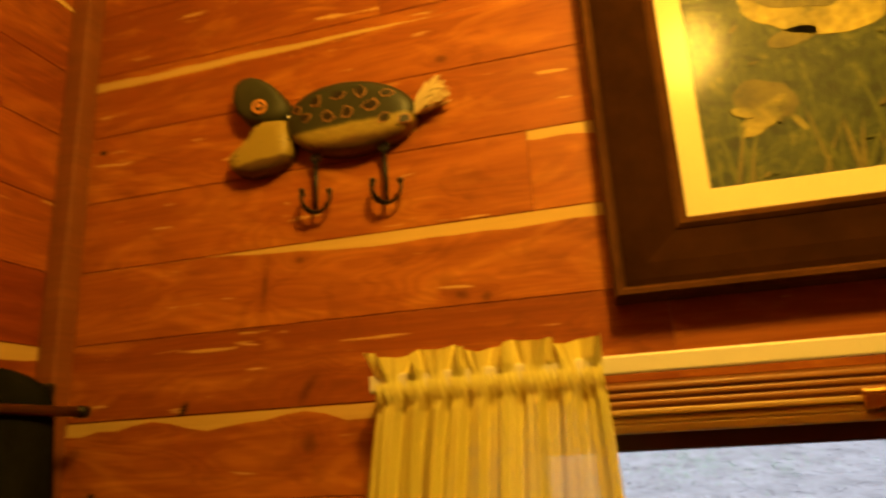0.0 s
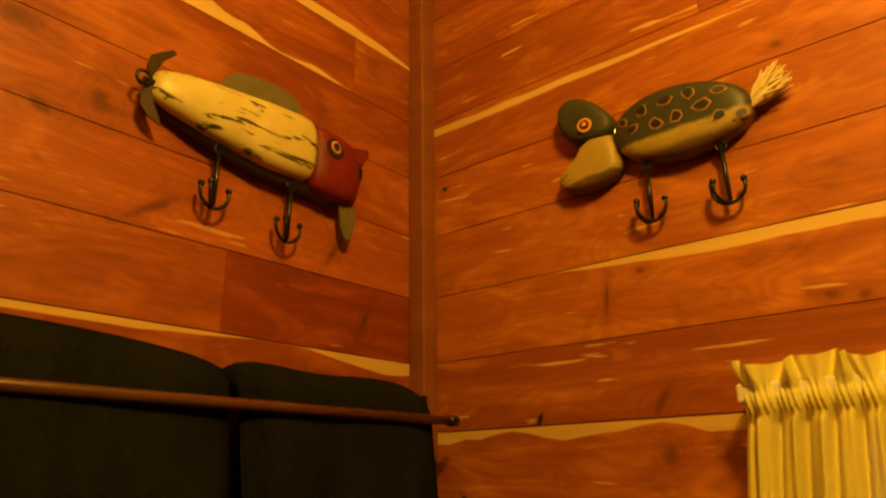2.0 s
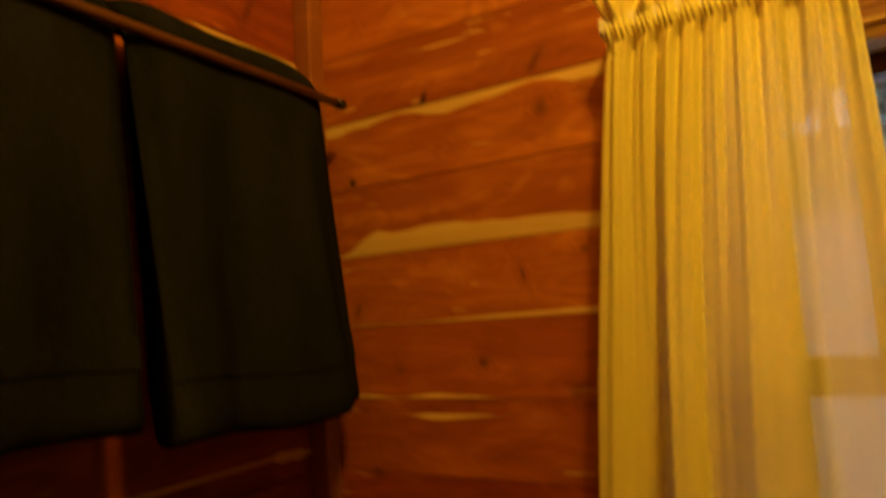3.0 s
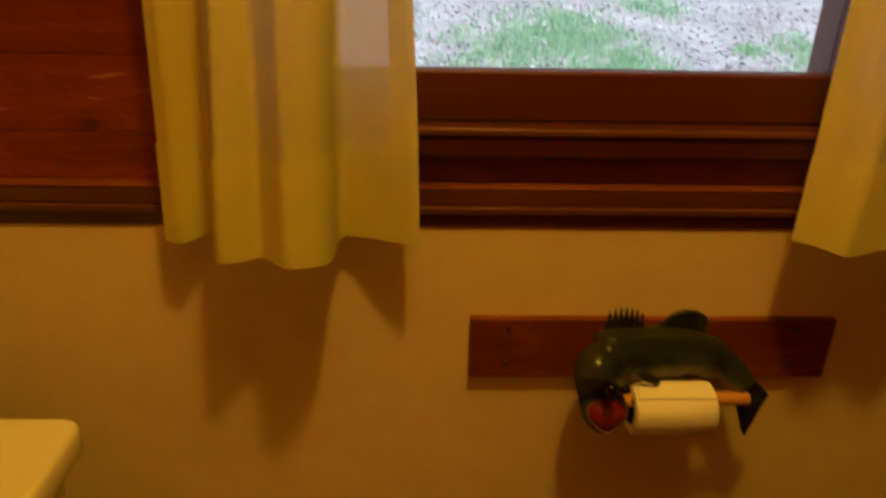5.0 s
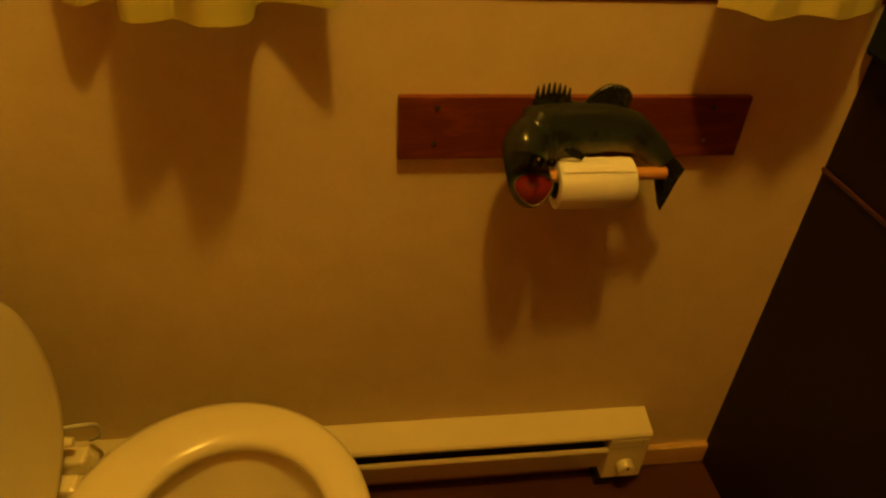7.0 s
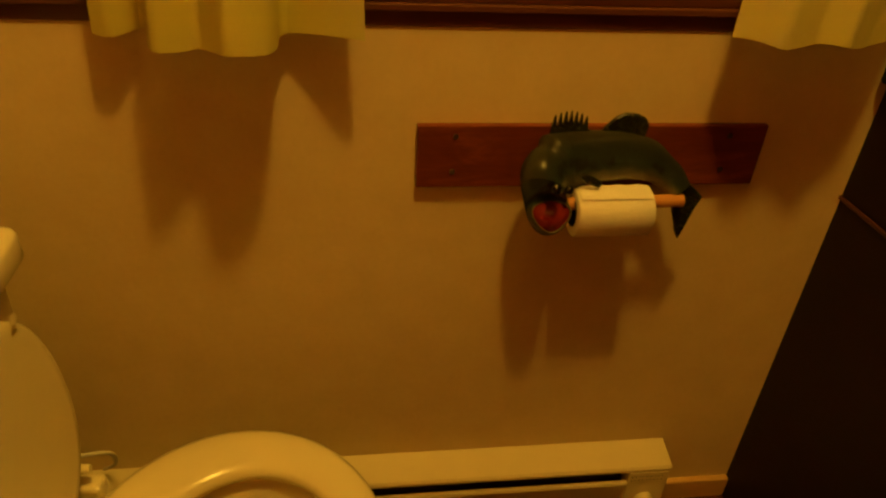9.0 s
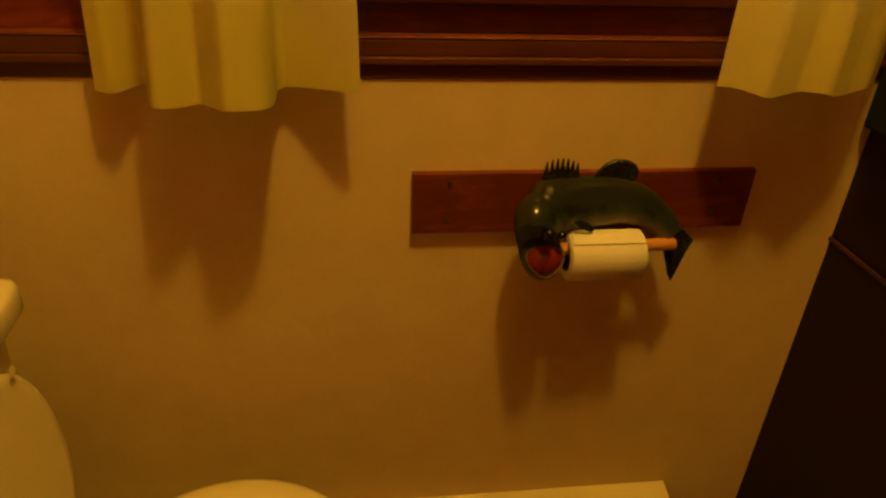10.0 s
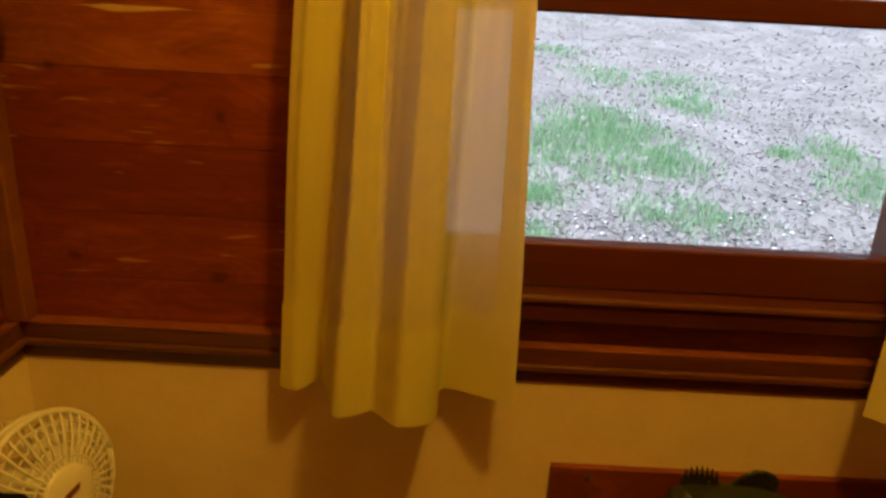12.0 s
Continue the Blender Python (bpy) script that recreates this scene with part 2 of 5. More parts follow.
for m in (FRAMEWOOD, FRAMELIP, TOWEL):
    m.node_tree.nodes["Principled BSDF"].inputs["Specular IOR Level"].default_value = 0.0
for m in (CEDAR, CEDAR_DIM, CEDAR_RED_SHADE, SAP, PANELWOOD):
    m.node_tree.nodes["Principled BSDF"].inputs["Specular IOR Level"].default_value = 0.25
MATBOARD = mottled("mat_board", (0.80, 0.70, 0.42), (0.84, 0.74, 0.46), 0.85, 80.0, bumps=0.03)


def mat_glass(name, tint=(1, 1, 1), rough=0.0):
    m, nt, b = shader(name, rough, 0.0, tint)
    b.inputs["Transmission Weight"].default_value = 1.0
    b.inputs["IOR"].default_value = 1.45
    return m


def mat_clear(name, gloss=0.05, ior=1.45):
    """A thin pane: clear, with a surface gloss."""
    m, nt, b = shader(name)
    tp, gl, mx, fr = (nt.nodes.new(k) for k in ("ShaderNodeBsdfTransparent", "ShaderNodeBsdfGlossy", "ShaderNodeMixShader", "ShaderNodeFresnel"))
    gl.inputs["Roughness"].default_value = gloss
    fr.inputs["IOR"].default_value = ior
    nt.links.new(fr.outputs[0], mx.inputs[0])
    nt.links.new(tp.outputs[0], mx.inputs[1])
    nt.links.new(gl.outputs[0], mx.inputs[2])
    nt.links.new(mx.outputs[0], nt.nodes["Material Output"].inputs[0])
    return m


PANE = mat_clear("window_pane")
PICTURE_GLASS = mat_clear("picture_glass", 0.15, 1.14)


# ---- mesh helpers ----
def mesh_ob(name, bm, mats, parent=None, label="", smooth=False):
    me = bpy.data.meshes.new(name)
    bmesh.ops.recalc_face_normals(bm, faces=bm.faces[:])
    bm.to_mesh(me)
    bm.free()
    for m in mats if isinstance(mats, (list, tuple)) else [mats]:
        me.materials.append(m)
    if smooth:
        for p in me.polygons:
            p.use_smooth = True
    ob = new(name, me)
    if parent:
        ob.parent = parent
    if label:
        ob["label"] = label
    return ob


def part(name, bm, mats, parent, label="", smooth=False):
    return mesh_ob(name, bm, mats, parent, label, smooth)


def thing(name, label, category, group="", kind="", at=(0, 0, 0)):
    e = new(name)
    e.location = (0, 0, 0)
    e.empty_display_size = 0.05
    return tagged(e, label, category, group, kind)


def box(lo, hi, bevel=0.0, bm=None, seg=2):
    own = bm or bmesh.new()
    res = bmesh.ops.create_cube(own, size=1.0)
    vs = res["verts"]
    c, d = [(a + b) / 2 for a, b in zip(lo, hi)], [abs(b - a) for a, b in zip(lo, hi)]
    for v in vs:
        v.co = Vector((c[k] + v.co[k] * d[k] for k in range(3)))
    if bevel:
        es = list({e for v in vs for e in v.link_edges})
        bmesh.ops.bevel(own, geom=es, offset=bevel, segments=seg, affect="EDGES", profile=0.5)
    return own


def rings(loops, bm=None, close=True, caps=True, mat_of=None):
    """Skin of a row of closed loops of equal length."""
    own = bm or bmesh.new()
    vs = [[own.verts.new(p) for p in lp] for lp in loops]
    n = len(vs[0])
    for i in range(len(vs) - 1):
        for j in range(n if close else n - 1):
            f = own.faces.new((vs[i][j], vs[i][(j + 1) % n], vs[i + 1][(j + 1) % n], vs[i + 1][j]))
            if mat_of:
                f.material_index = mat_of(i, j)
    if caps:
        for lp in (vs[0], vs[-1]):
            own.faces.new(lp)
    return own


def tube(points, radius, n=10, bm=None, caps=True, squash=1.0):
    """A round bar along points; radius: one number or one for each point."""
    pts = [Vector(p) for p in points]
    rad = radius if isinstance(radius, (list, tuple)) else [radius] * len(pts)
    side, loops = None, []
    for i, p in enumerate(pts):
        d = (pts[min(i + 1, len(pts) - 1)] - pts[max(i - 1, 0)]).normalized()
        if side is None:
            side = d.orthogonal().normalized()
        side = (side - d * side.dot(d)).normalized()
        up = d.cross(side)
        loops.append([p + rad[i] * (math.cos(a) * side + squash * math.sin(a) * up) for a in (2 * math.pi * k / n for k in range(n))])
    return rings(loops, bm, caps=caps)


def smooth_path(points, n=6):
    pts = [Vector(p) for p in points]
    out = []
    for i in range(len(pts) - 1):
        a, b, c, d = pts[max(i - 1, 0)], pts[i], pts[i + 1], pts[min(i + 2, len(pts) - 1)]
        for k in range(n):
            t = k / n
            out.append(0.5 * (2 * b + (c - a) * t + (2 * a - 5 * b + 4 * c - d) * t * t + (3 * b - a - 3 * c + d) * t ** 3))
    return out + [pts[-1]]


def curve_at(knots, u):
    """Smooth value at u from (u, value) pairs."""
    if u <= knots[0][0]:
        return knots[0][1]
    for (a, p), (b, q) in zip(knots, knots[1:]):
        if u <= b:
            t = (u - a) / (b - a)
            return p + (q - p) * t * t * (3 - 2 * t)
    return knots[-1][1]


def prism(outline, thick, to_world, bm=None, bevel=0.0):
    """A flat outline of (u, v) given thickness; to_world(u, v, d) places it."""
    own = bm or bmesh.new()
    a = [own.verts.new(to_world(u, v, 0)) for u, v in outline]
    b = [own.verts.new(to_world(u, v, thick)) for u, v in outline]
    own.faces.new(a), own.faces.new(b)
    n = len(a)
    for i in range(n):
        own.faces.new((a[i], a[(i + 1) % n], b[(i + 1) % n], b[i]))
    return own


# ---- setting ----
FLOOR, CEIL, RIGHT, BACK = -0.03, 2.42, 1.305, -1.75
RAIL_T, RAIL_B = 0.910, 0.860
WX0, WX1, WZ0, WZ1 = 0.50, 1.126, 0.945, 1.640   # opening of the window


def line(k):
    return 1.808 - 0.0842 * (k - 1)


floor = mesh_ob("floor", box((-0.1, BACK - 0.1, FLOOR - 0.05), (RIGHT + 0.1, 0.1, FLOOR)), FLOORWOOD)
tagged(floor, "dark red-brown bathroom floor", "floor", kind="structure")
ceiling = mesh_ob("ceiling", box((-0.1, BACK - 0.1, CEIL), (RIGHT + 0.1, 0.1, CEIL + 0.06)), CEILING)
tagged(ceiling, "plain pale ceiling", "ceiling", kind="structure")

wall_north = thing("wall_north", "cedar-panelled bathroom wall over cream plaster, with window", "wall", kind="structure")
part("plaster", box((-0.02, -0.015, FLOOR), (RIGHT + 0.02, 0.10, RAIL_T - 0.01)), PLASTER, wall_north, "cream painted plaster")
for lo, hi in (((-0.02, 0.02, RAIL_T), (WX0, 0.10, CEIL)), ((WX1, 0.02, RAIL_T), (RIGHT + 0.02, 0.10, CEIL)), ((WX0, 0.02, WZ1), (WX1, 0.10, CEIL)), ((WX0, 0.02, RAIL_T), (WX1, 0.10, WZ0))):
    part("backing", box(lo, hi), TRIM, wall_north)
wall_west = thing("wall_west", "cedar-panelled bathroom wall over cream plaster", "wall", kind="structure")
part("plaster", box((-0.10, BACK, FLOOR), (0.011, 0.004, RAIL_T - 0.01)), PLASTER, wall_west, "cream painted plaster")
part("backing", box((-0.10, BACK, RAIL_T), (-0.02, 0.02, CEIL)), TRIM, wall_west)
wall_east = thing("wall_east", "dark wood-panelled bathroom wall", "wall", kind="structure")
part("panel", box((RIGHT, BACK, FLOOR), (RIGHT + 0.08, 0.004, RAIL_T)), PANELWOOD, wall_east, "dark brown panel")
# mostly out of view; near-black to cut light bounced onto the plaster corner
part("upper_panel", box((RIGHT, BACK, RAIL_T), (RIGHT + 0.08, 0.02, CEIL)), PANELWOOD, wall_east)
part("trim_strip", box((RIGHT - 0.004, BACK, 0.624), (RIGHT, -0.006, 0.630), 0.001), FLOORWOOD, wall_east, "thin reddish wooden strip")
wall_south = mesh_ob("wall_south", box((-0.02, BACK - 0.08, FLOOR), (RIGHT, BACK, CEIL)), CEDAR)
tagged(wall_south, "plain cedar wall", "wall", kind="structure")

# chair rail in two steps, along both walls
rail = thing("trim", "dark stained wooden chair rail on the walls", "trim", kind="structure")
# cap and bead in lighter wood: the highlights on their edges are coloured in
for name, lo, hi, out, wood_of in (("rail_cap", 0.9065, RAIL_T, 0.0192, APRONWOOD), ("rail_face", 0.8872, 0.9063, 0.0185, RAILWOOD), ("rail_bead", 0.8785, 0.8870, 0.0245, TRIM), ("rail_base", RAIL_B, 0.8783, 0.0175, RAILWOOD)):
    part(name, box((0.0, -out, lo), (RIGHT, 0.004, hi), 0.0015), wood_of, rail)
    part(name, box((-0.004, BACK, lo), (out - 0.004, -out - 0.0004, hi), 0.0015), wood_of, rail)
corner = mesh_ob("corner_trim", box((0.0, -0.026, RAIL_T), (0.026, 0.0, CEIL), 0.003, seg=2), CORNERWOOD)
tagged(corner, "plain wooden corner trim strip", "trim", kind="structure")
base = mesh_ob("baseboard", box((0.012, -0.027, FLOOR), (RIGHT, -0.014, 0.02), 0.003), HEADWOOD)
tagged(base, "low wooden baseboard", "baseboard", kind="structure")


def plank(parent, place, u0, u1, z0, z1, streak=None, mat=CEDAR):
    """One tongue-and-groove board; streak: (u from, u to, edge, thicknesses) of pale sapwood along an edge or through the board."""
    g, dip = 0.0002, 0.0010
    us = [u0 + g, u1 - g]
    if streak:
        sa, sb, edge, thick = streak
        sa, sb = max(sa, u0 + 0.006), min(sb, u1 - 0.006)
        n = 18
        us = [u0 + g] + [sa + (sb - sa) * k / n for k in range(n + 1)] + [u1 - g]
    lo, hi = z0 + g + 0.0005, z1 - g - 0.0005
    bm, cols = bmesh.new(), []
    for u in us:
        a = b = lo
        if streak:
            t = min(max((u - sa) / (sb - sa), 0), 1)
            w = curve_at([(k / (len(thick) - 1), v) for k, v in enumerate(thick)], t)
            w *= 1 + 0.22 * noise.noise((u * 38, z0 * 9, 0))
            w = max(w, 0.0002)
            if edge == "low":
                a, b = lo + 0.0001, lo + w
            elif edge == "top":
                a, b = hi - w, hi - 0.0001
            else:
                mid = lo + (hi - lo) * edge + 0.003 * noise.noise((u * 15, z0 * 5, 3))
                a, b = mid - w / 2, mid + w / 2
        zs = [lo, a, b, hi] if streak else [lo, hi]
        cols.append([bm.verts.new(place(u, dip, z0 + g))] + [bm.verts.new(place(u, 0, z)) for z in zs] + [bm.verts.new(place(u, dip, z1 - g))])
    for p, q in zip(cols, cols[1:]):
        for k in range(len(p) - 1):
            f = bm.faces.new((p[k], q[k], q[k + 1], p[k + 1]))
            f.material_index = 1 if streak and k == 2 else 0
    back = [[bm.verts.new(place(u, 0.018, z)) for z in (z0 + g, z1 - g)] for u in (us[0], us[-1])]
    for c, bk in ((cols[0], back[0]), (cols[-1], back[1])):
        bm.faces.new([*c, bk[1], bk[0]])
    return mesh_ob("plank", bm, [mat, SAP], parent)


def north(u, d, z):
    return (u, d, z)


def west(u, d, z):
    return (-d, u, z)


# row k lies between line(k - 1) above and line(k) below
NORTH_STREAKS = {
    -1: (0.024, 0.47, 0.82, (0.012, 0.010, 0.009, 0.005, 0.0)),
    1: (0.552, 0.64, "top", (0.010, 0.012, 0.013)),
    2: (0.19, 0.70, "top", (0.0, 0.008, 0.013, 0.013, 0.012, 0.015)),
    4: (0.022, 0.42, "top", (0.014, 0.010, 0.003, 0.015, 0.011, 0.003, 0.014, 0.016)),
    5: (0.032, 0.42, "low", (0.0, 0.026, 0.026, 0.024, 0.021, 0.017, 0.011)),
    6: (0.145, 0.42, "low", (0.001, 0.004, 0.005, 0.008)),
    7: (0.028, 0.25, "low", (0.006, 0.004, 0.0005, 0.005, 0.003, 0.0)),
    8: (0.12, 0.25, 0.78, (0.0, 0.008, 0.004, 0.0)),
}
NORTH_JOINTS = {1: 0.551, 3: 0.662, -2: 0.40, -3: 0.72, 0: 0.93, 9: 1.2}
WEST_STREAKS = {
    3: (-0.56, -0.008, "top", (0.003, 0.006, 0.007, 0.007, 0.004, 0.0, 0.0, 0.010, 0.017, 0.014)),
    -2: (-0.36, -0.13, "low", (0.020, 0.014, 0.002, 0.008, 0.0)),
    -3: (-0.16, -0.01, "low", (0.016, 0.012, 0.004)),
    8: (-0.092, -0.030, 0.32, (0.004, 0.012, 0.009, 0.013, 0.005)),
    9: (-0.60, -0.03, "low", (0.004, 0.006, 0.005, 0.003)),
    11: (-0.40, -0.03, 0.5, (0.0, 0.003, 0.006, 0.003)),
}
WEST_JOINTS = {2: -0.295, -2: -0.131, 0: -0.62, 5: -0.45, 8: -0.30}
for k in range(-6, 13):
    z0, z1 = max(line(k), RAIL_T), min(line(k - 1), CEIL)
    if z1 - z0 < 0.01:
        continue
    spans = [(0.0, RIGHT)]
    if z0 < WZ1 - 0.002 and z1 > WZ0 + 0.002:
        spans = [(0.0, WX0), (WX1, RIGHT)]
    for a, b in spans:
        cuts = [a] + ([NORTH_JOINTS[k]] if k in NORTH_JOINTS and a + 0.05 < NORTH_JOINTS[k] < b - 0.05 else []) + [b]
        for p, q in zip(cuts, cuts[1:]):
            s = NORTH_STREAKS.get(k)
            zz0, zz1 = (WZ1, z1) if len(spans) == 1 and z0 < WZ1 < z1 else (z0, z1)
            # rows 7 and 8 take the darker copy, redder boards from row 9
            plank(wall_north, north, p, q, zz0, zz1, s if s and s[0] < q - 0.02 and s[1] > p + 0.02 else None, CEDAR_RED_SHADE if k > 8 else CEDAR_DIM if k > 6 else CEDAR)
    cuts = [BACK] + ([WEST_JOINTS[k]] if k in WEST_JOINTS else []) + [0.0]
    for p, q in zip(cuts, cuts[1:]):
        s = WEST_STREAKS.get(k)
        # side wall in the dimmed copy; low rows darker still, for the towels' shade
        plank(wall_west, west, p, q, z0, z1, s if s and s[0] < q - 0.02 and s[1] > p + 0.02 else None, CEDAR_RED_SHADE if k > 6 or (k == 2 and p > -0.4) else CEDAR_DIM)

# ---- window ----
window = thing("window_1", "dark wooden double-hung window with clear panes", "window", kind="structure")
GX0, GX1 = 0.533, 1.093
part("head_jamb", box((WX0, 0.0, 1.617), (WX1, 0.10, WZ1)), HEADBROWN, window, "brown fluted head of the frame")
for k in range(3):
    part("head_bead", box((WX0, -0.0035, 1.6195 + 0.0068 * k), (WX1, 0.0, 1.6240 + 0.0068 * k), 0.0015), HEADBROWN, window)
part("head_stop", box((WX0, -0.005, 1.6115), (WX1, 0.03, 1.6168), 0.0015), HEADWOOD, window, "pale wooden stop moulding")
part("head_stop", box((WX0, -0.001, 1.6045), (WX1, 0.03, 1.6112), 0.0015), HEADWOOD, window)
part("head_stop", box((WX0, -0.006, 1.5965), (WX1, 0.03, 1.6042), 0.0020), HEADWOOD, window)
part("side_jamb", box((WX0, 0.0, WZ0), (WX0 + 0.018, 0.10, 1.617)), SASHWOOD, window)
part("side_jamb", box((WX1 - 0.018, 0.0, WZ0), (WX1, 0.10, 1.617)), SASHWOOD, window)
part("window_sill", box((WX0 - 0.01, -0.019, 0.944), (WX1 + 0.01, 0.10, 0.979), 0.004), SASHWOOD, window, "dark wooden sill with a lighter front edge")
J0, J1 = WX0 + 0.019, WX1 - 0.019


def sash(y, z0, z1, low, high, name):
    s = part(name, box((J0, y, z0), (J1, y + 0.030, z0 + low), 0.003), SASHWOOD, window)
    part("top_rail", box((J0, y, z1 - high), (J1, y + 0.030, z1), 0.003), SASHWOOD, s)
    part("stile", box((J0, y + 0.001, z0 + low), (GX0, y + 0.029, z1 - high)), SASHWOOD, s)
    part("stile", box((GX1, y + 0.001, z0 + low), (J1, y + 0.029, z1 - high)), SASHWOOD, s)
    pane = part("pane", box((GX0, y + 0.013, z0 + low), (GX1, y + 0.016, z1 - high)), PANE, s, "clear glass pane")
    pane.visible_shadow = False
    return s


sash(0.012, 0.9795, 1.333, 0.0565, 0.030, "lower_sash")
sash(0.046, 1.3135, 1.6168, 0.020, 0.036, "upper_sash")
lock = part("sash_lock", box((0.80, 0.016, 1.3332), (0.846, 0.036, 1.341), 0.003), BRASS, window, "brass sash lock")
part("lever", tube(smooth_path([(0.812, 0.02, 1.345), (0.825, 0.014, 1.349), (0.84, 0.02, 1.346)]), 0.004), BRASS, lock, smooth=True)
part("latch", box((0.795, -0.012, 1.603), (0.83, -0.0045, 1.622), 0.003), BRASS, window, "brass latch")

# lighter wood strip stands in for the lamplit front edge of the sill
part("sill_nosing", box((WX0 - 0.01, -0.0225, 0.9715), (WX1 + 0.01, -0.0192, 0.9786), 0.0014), TRIM, window, "lighter edge of the sill, its highlight put into the wood colour")
part("apron", box((WX0, 0.0, RAIL_T + 0.0005), (WX1, 0.02, 0.9435)), APRONWOOD, window, "reddish apron board")

# ---- outside ----
GROUND = mottled("leaf_litter", (0.16, 0.148, 0.152), (0.30, 0.28, 0.292), 0.9, 30.0, bumps=0.15, distance=0.01)
GRASS, nt, b = shader("grass", 0.6)
isl = nt.nodes.new("ShaderNodeNewGeometry")
nt.links.new(ramp(nt, isl.outputs["Random Per Island"], [(0.0, (0.21, 0.37, 0.21)), (0.4, (0.28, 0.50, 0.27)), (0.8, (0.37, 0.60, 0.33)), (1.0, (0.50, 0.60, 0.38))]), b.inputs["Base Color"])
BRUSH = mottled("undergrowth_leaves", (0.17, 0.31, 0.13), (0.48, 0.66, 0.36), 0.7, 0.9)
LEAF, nt, b = shader("dead_leaf", 0.7)
isl = nt.nodes.new("ShaderNodeNewGeometry")
nt.links.new(ramp(nt, isl.outputs["Random Per Island"], [(0.0, (0.13, 0.12, 0.125)), (0.3, (0.20, 0.180, 0.180)), (0.55, (0.27, 0.240, 0.245)), (0.8, (0.31, 0.295, 0.315)), (0.94, (0.38, 0.37, 0.395)), (0.985, (0.66, 0.66, 0.67))]), b.inputs["Base Color"])
BARK = mottled("grey_bark", (0.26, 0.25, 0.25), (0.62, 0.61, 0.62), 0.9, 8.0, bumps=0.5, distance=0.01)
NEEDLES = mottled("tree_leaves", (0.13, 0.18, 0.12), (0.30, 0.38, 0.26), 0.7, 1.2)


def hill(x, y):
    if y < 1.2:
        return -0.25 + 0.58 * min(1.0, max(0.0, y - 0.2))
    rise = 0.15 + 0.20 * (min(y, 15) - 0.3) + 0.30 * (min(max(y, 15), 34) - 15) + 0.10 * max(0, y - 34)
    near = min(1.0, max(0.0, (y - 1.2) / 3))
    return rise + near * 0.10 * noise.noise((x * 0.35, y * 0.35, 0)) + near * 0.03 * noise.noise((x * 1.7, y * 1.7, 5))


ys = [-60, -20, -6, -2, 0.0, 0.2] + [0.45 + 0.25 * k for k in range(60)] + [15.6 * 1.09 ** k for k in range(1, 64)]
bm = bmesh.new()
rows = []
for y in ys:
    half = 60 + abs(y) * 1.6 if y < 0.5 else 6 + y * 1.6 + 54 * max(0.0, 1 - (y - 0.5) / 0.6)
    rows.append([bm.verts.new((0.8 + half * (2 * i / 60 - 1), y, hill(0.8 + half * (2 * i / 60 - 1), y))) for i in range(61)])
for p, q in zip(rows, rows[1:]):
    for i in range(60):
        bm.faces.new((p[i], p[i + 1], q[i + 1], q[i]))
ground = mesh_ob("ground", bm, GROUND, smooth=True)
tagged(ground, "rising ground covered with dead leaves", "ground", kind="structure")


def scatter(name, count, spots, size, mat, label, category, blade):
    rnd = random.Random(name)
    verts, faces = [], []
    for _ in range(count):
        x, y = spots(rnd)
        z = hill(x, y)
        s, a = size * rnd.uniform(0.5, 1.3), rnd.uniform(0, 6.283)
        dx, dy = math.cos(a) * s, math.sin(a) * s
        n = len(verts)
        if blade:
            lx, ly = rnd.uniform(-0.5, 0.5) * s, rnd.uniform(-0.5, 0.5) * s
            w = 0.07
            verts += [(x - dy * w, y + dx * w, z - 0.01), (x + dy * w, y - dx * w, z - 0.01), (x + lx, y + ly, z + s)]
            faces.append((n, n + 1, n + 2))
        else:
            t, t2 = rnd.uniform(-0.1, 0.9) * s, rnd.uniform(-0.1, 0.5) * s
            verts += [(x - dx, y - dy, z + 0.008), (x - dy * 0.5, y + dx * 0.5, z + 0.009 + t), (x + dx, y + dy, z + 0.01 + t2), (x + dy * 0.5, y - dx * 0.5, z + 0.007)]
            faces.append((n, n + 1, n + 2, n + 3))
    me = bpy.data.meshes.new(name)
    me.from_pydata(verts, [], faces)
    me.materials.append(mat)
    return tagged(new(name, me), label, category, kind="stuff")


def litter_spot(rnd):
    y = 1.2 + 15 * rnd.random() ** 2.2
    return 0.8 + rnd.uniform(-1, 1) * (1.2 + y * 0.75), y


# patches of grass: centre, half sizes, share of the blades
PATCHES = ((1.28, 2.78, 0.34, 0.36, 30), (1.42, 3.05, 0.26, 0.24, 12), (1.56, 2.60, 0.20, 0.16, 10), (0.96, 2.70, 0.22, 0.30, 10), (1.95, 3.50, 0.16, 0.16, 6), (1.57, 2.05, 0.24, 0.14, 9), (0.94, 2.20, 0.10, 0.10, 7), (2.60, 2.85, 0.14, 0.16, 6), (2.58, 2.45, 0.22, 0.22, 10),
           (2.29, 2.81, 0.08, 0.06, 3), (1.57, 3.95, 0.26, 0.26, 5), (1.27, 4.60, 0.20, 0.20, 3), (0.88, 1.85, 0.10, 0.12, 4), (2.04, 3.96, 0.30, 0.25, 5), (1.0, 6.2, 0.8, 0.7, 6), (2.9, 7.6, 0.9, 0.8, 6), (0.3, 3.2, 0.3, 0.4, 6))
SHARES = [n for n, p in enumerate(PATCHES) for _ in range(p[4])]


def grass_spot(rnd):
    cx, cy, rx, ry, _ = PATCHES[SHARES[rnd.randrange(len(SHARES))]]
    while True:
        x, y = rnd.gauss(cx, rx * 0.66), max(1.2, rnd.gauss(cy, ry * 0.66))
        if noise.noise((x * 7, y * 7, 2)) + 0.5 * noise.noise((x * 19, y * 19, 6)) > rnd.uniform(-0.55, 0.25):
            return x, y


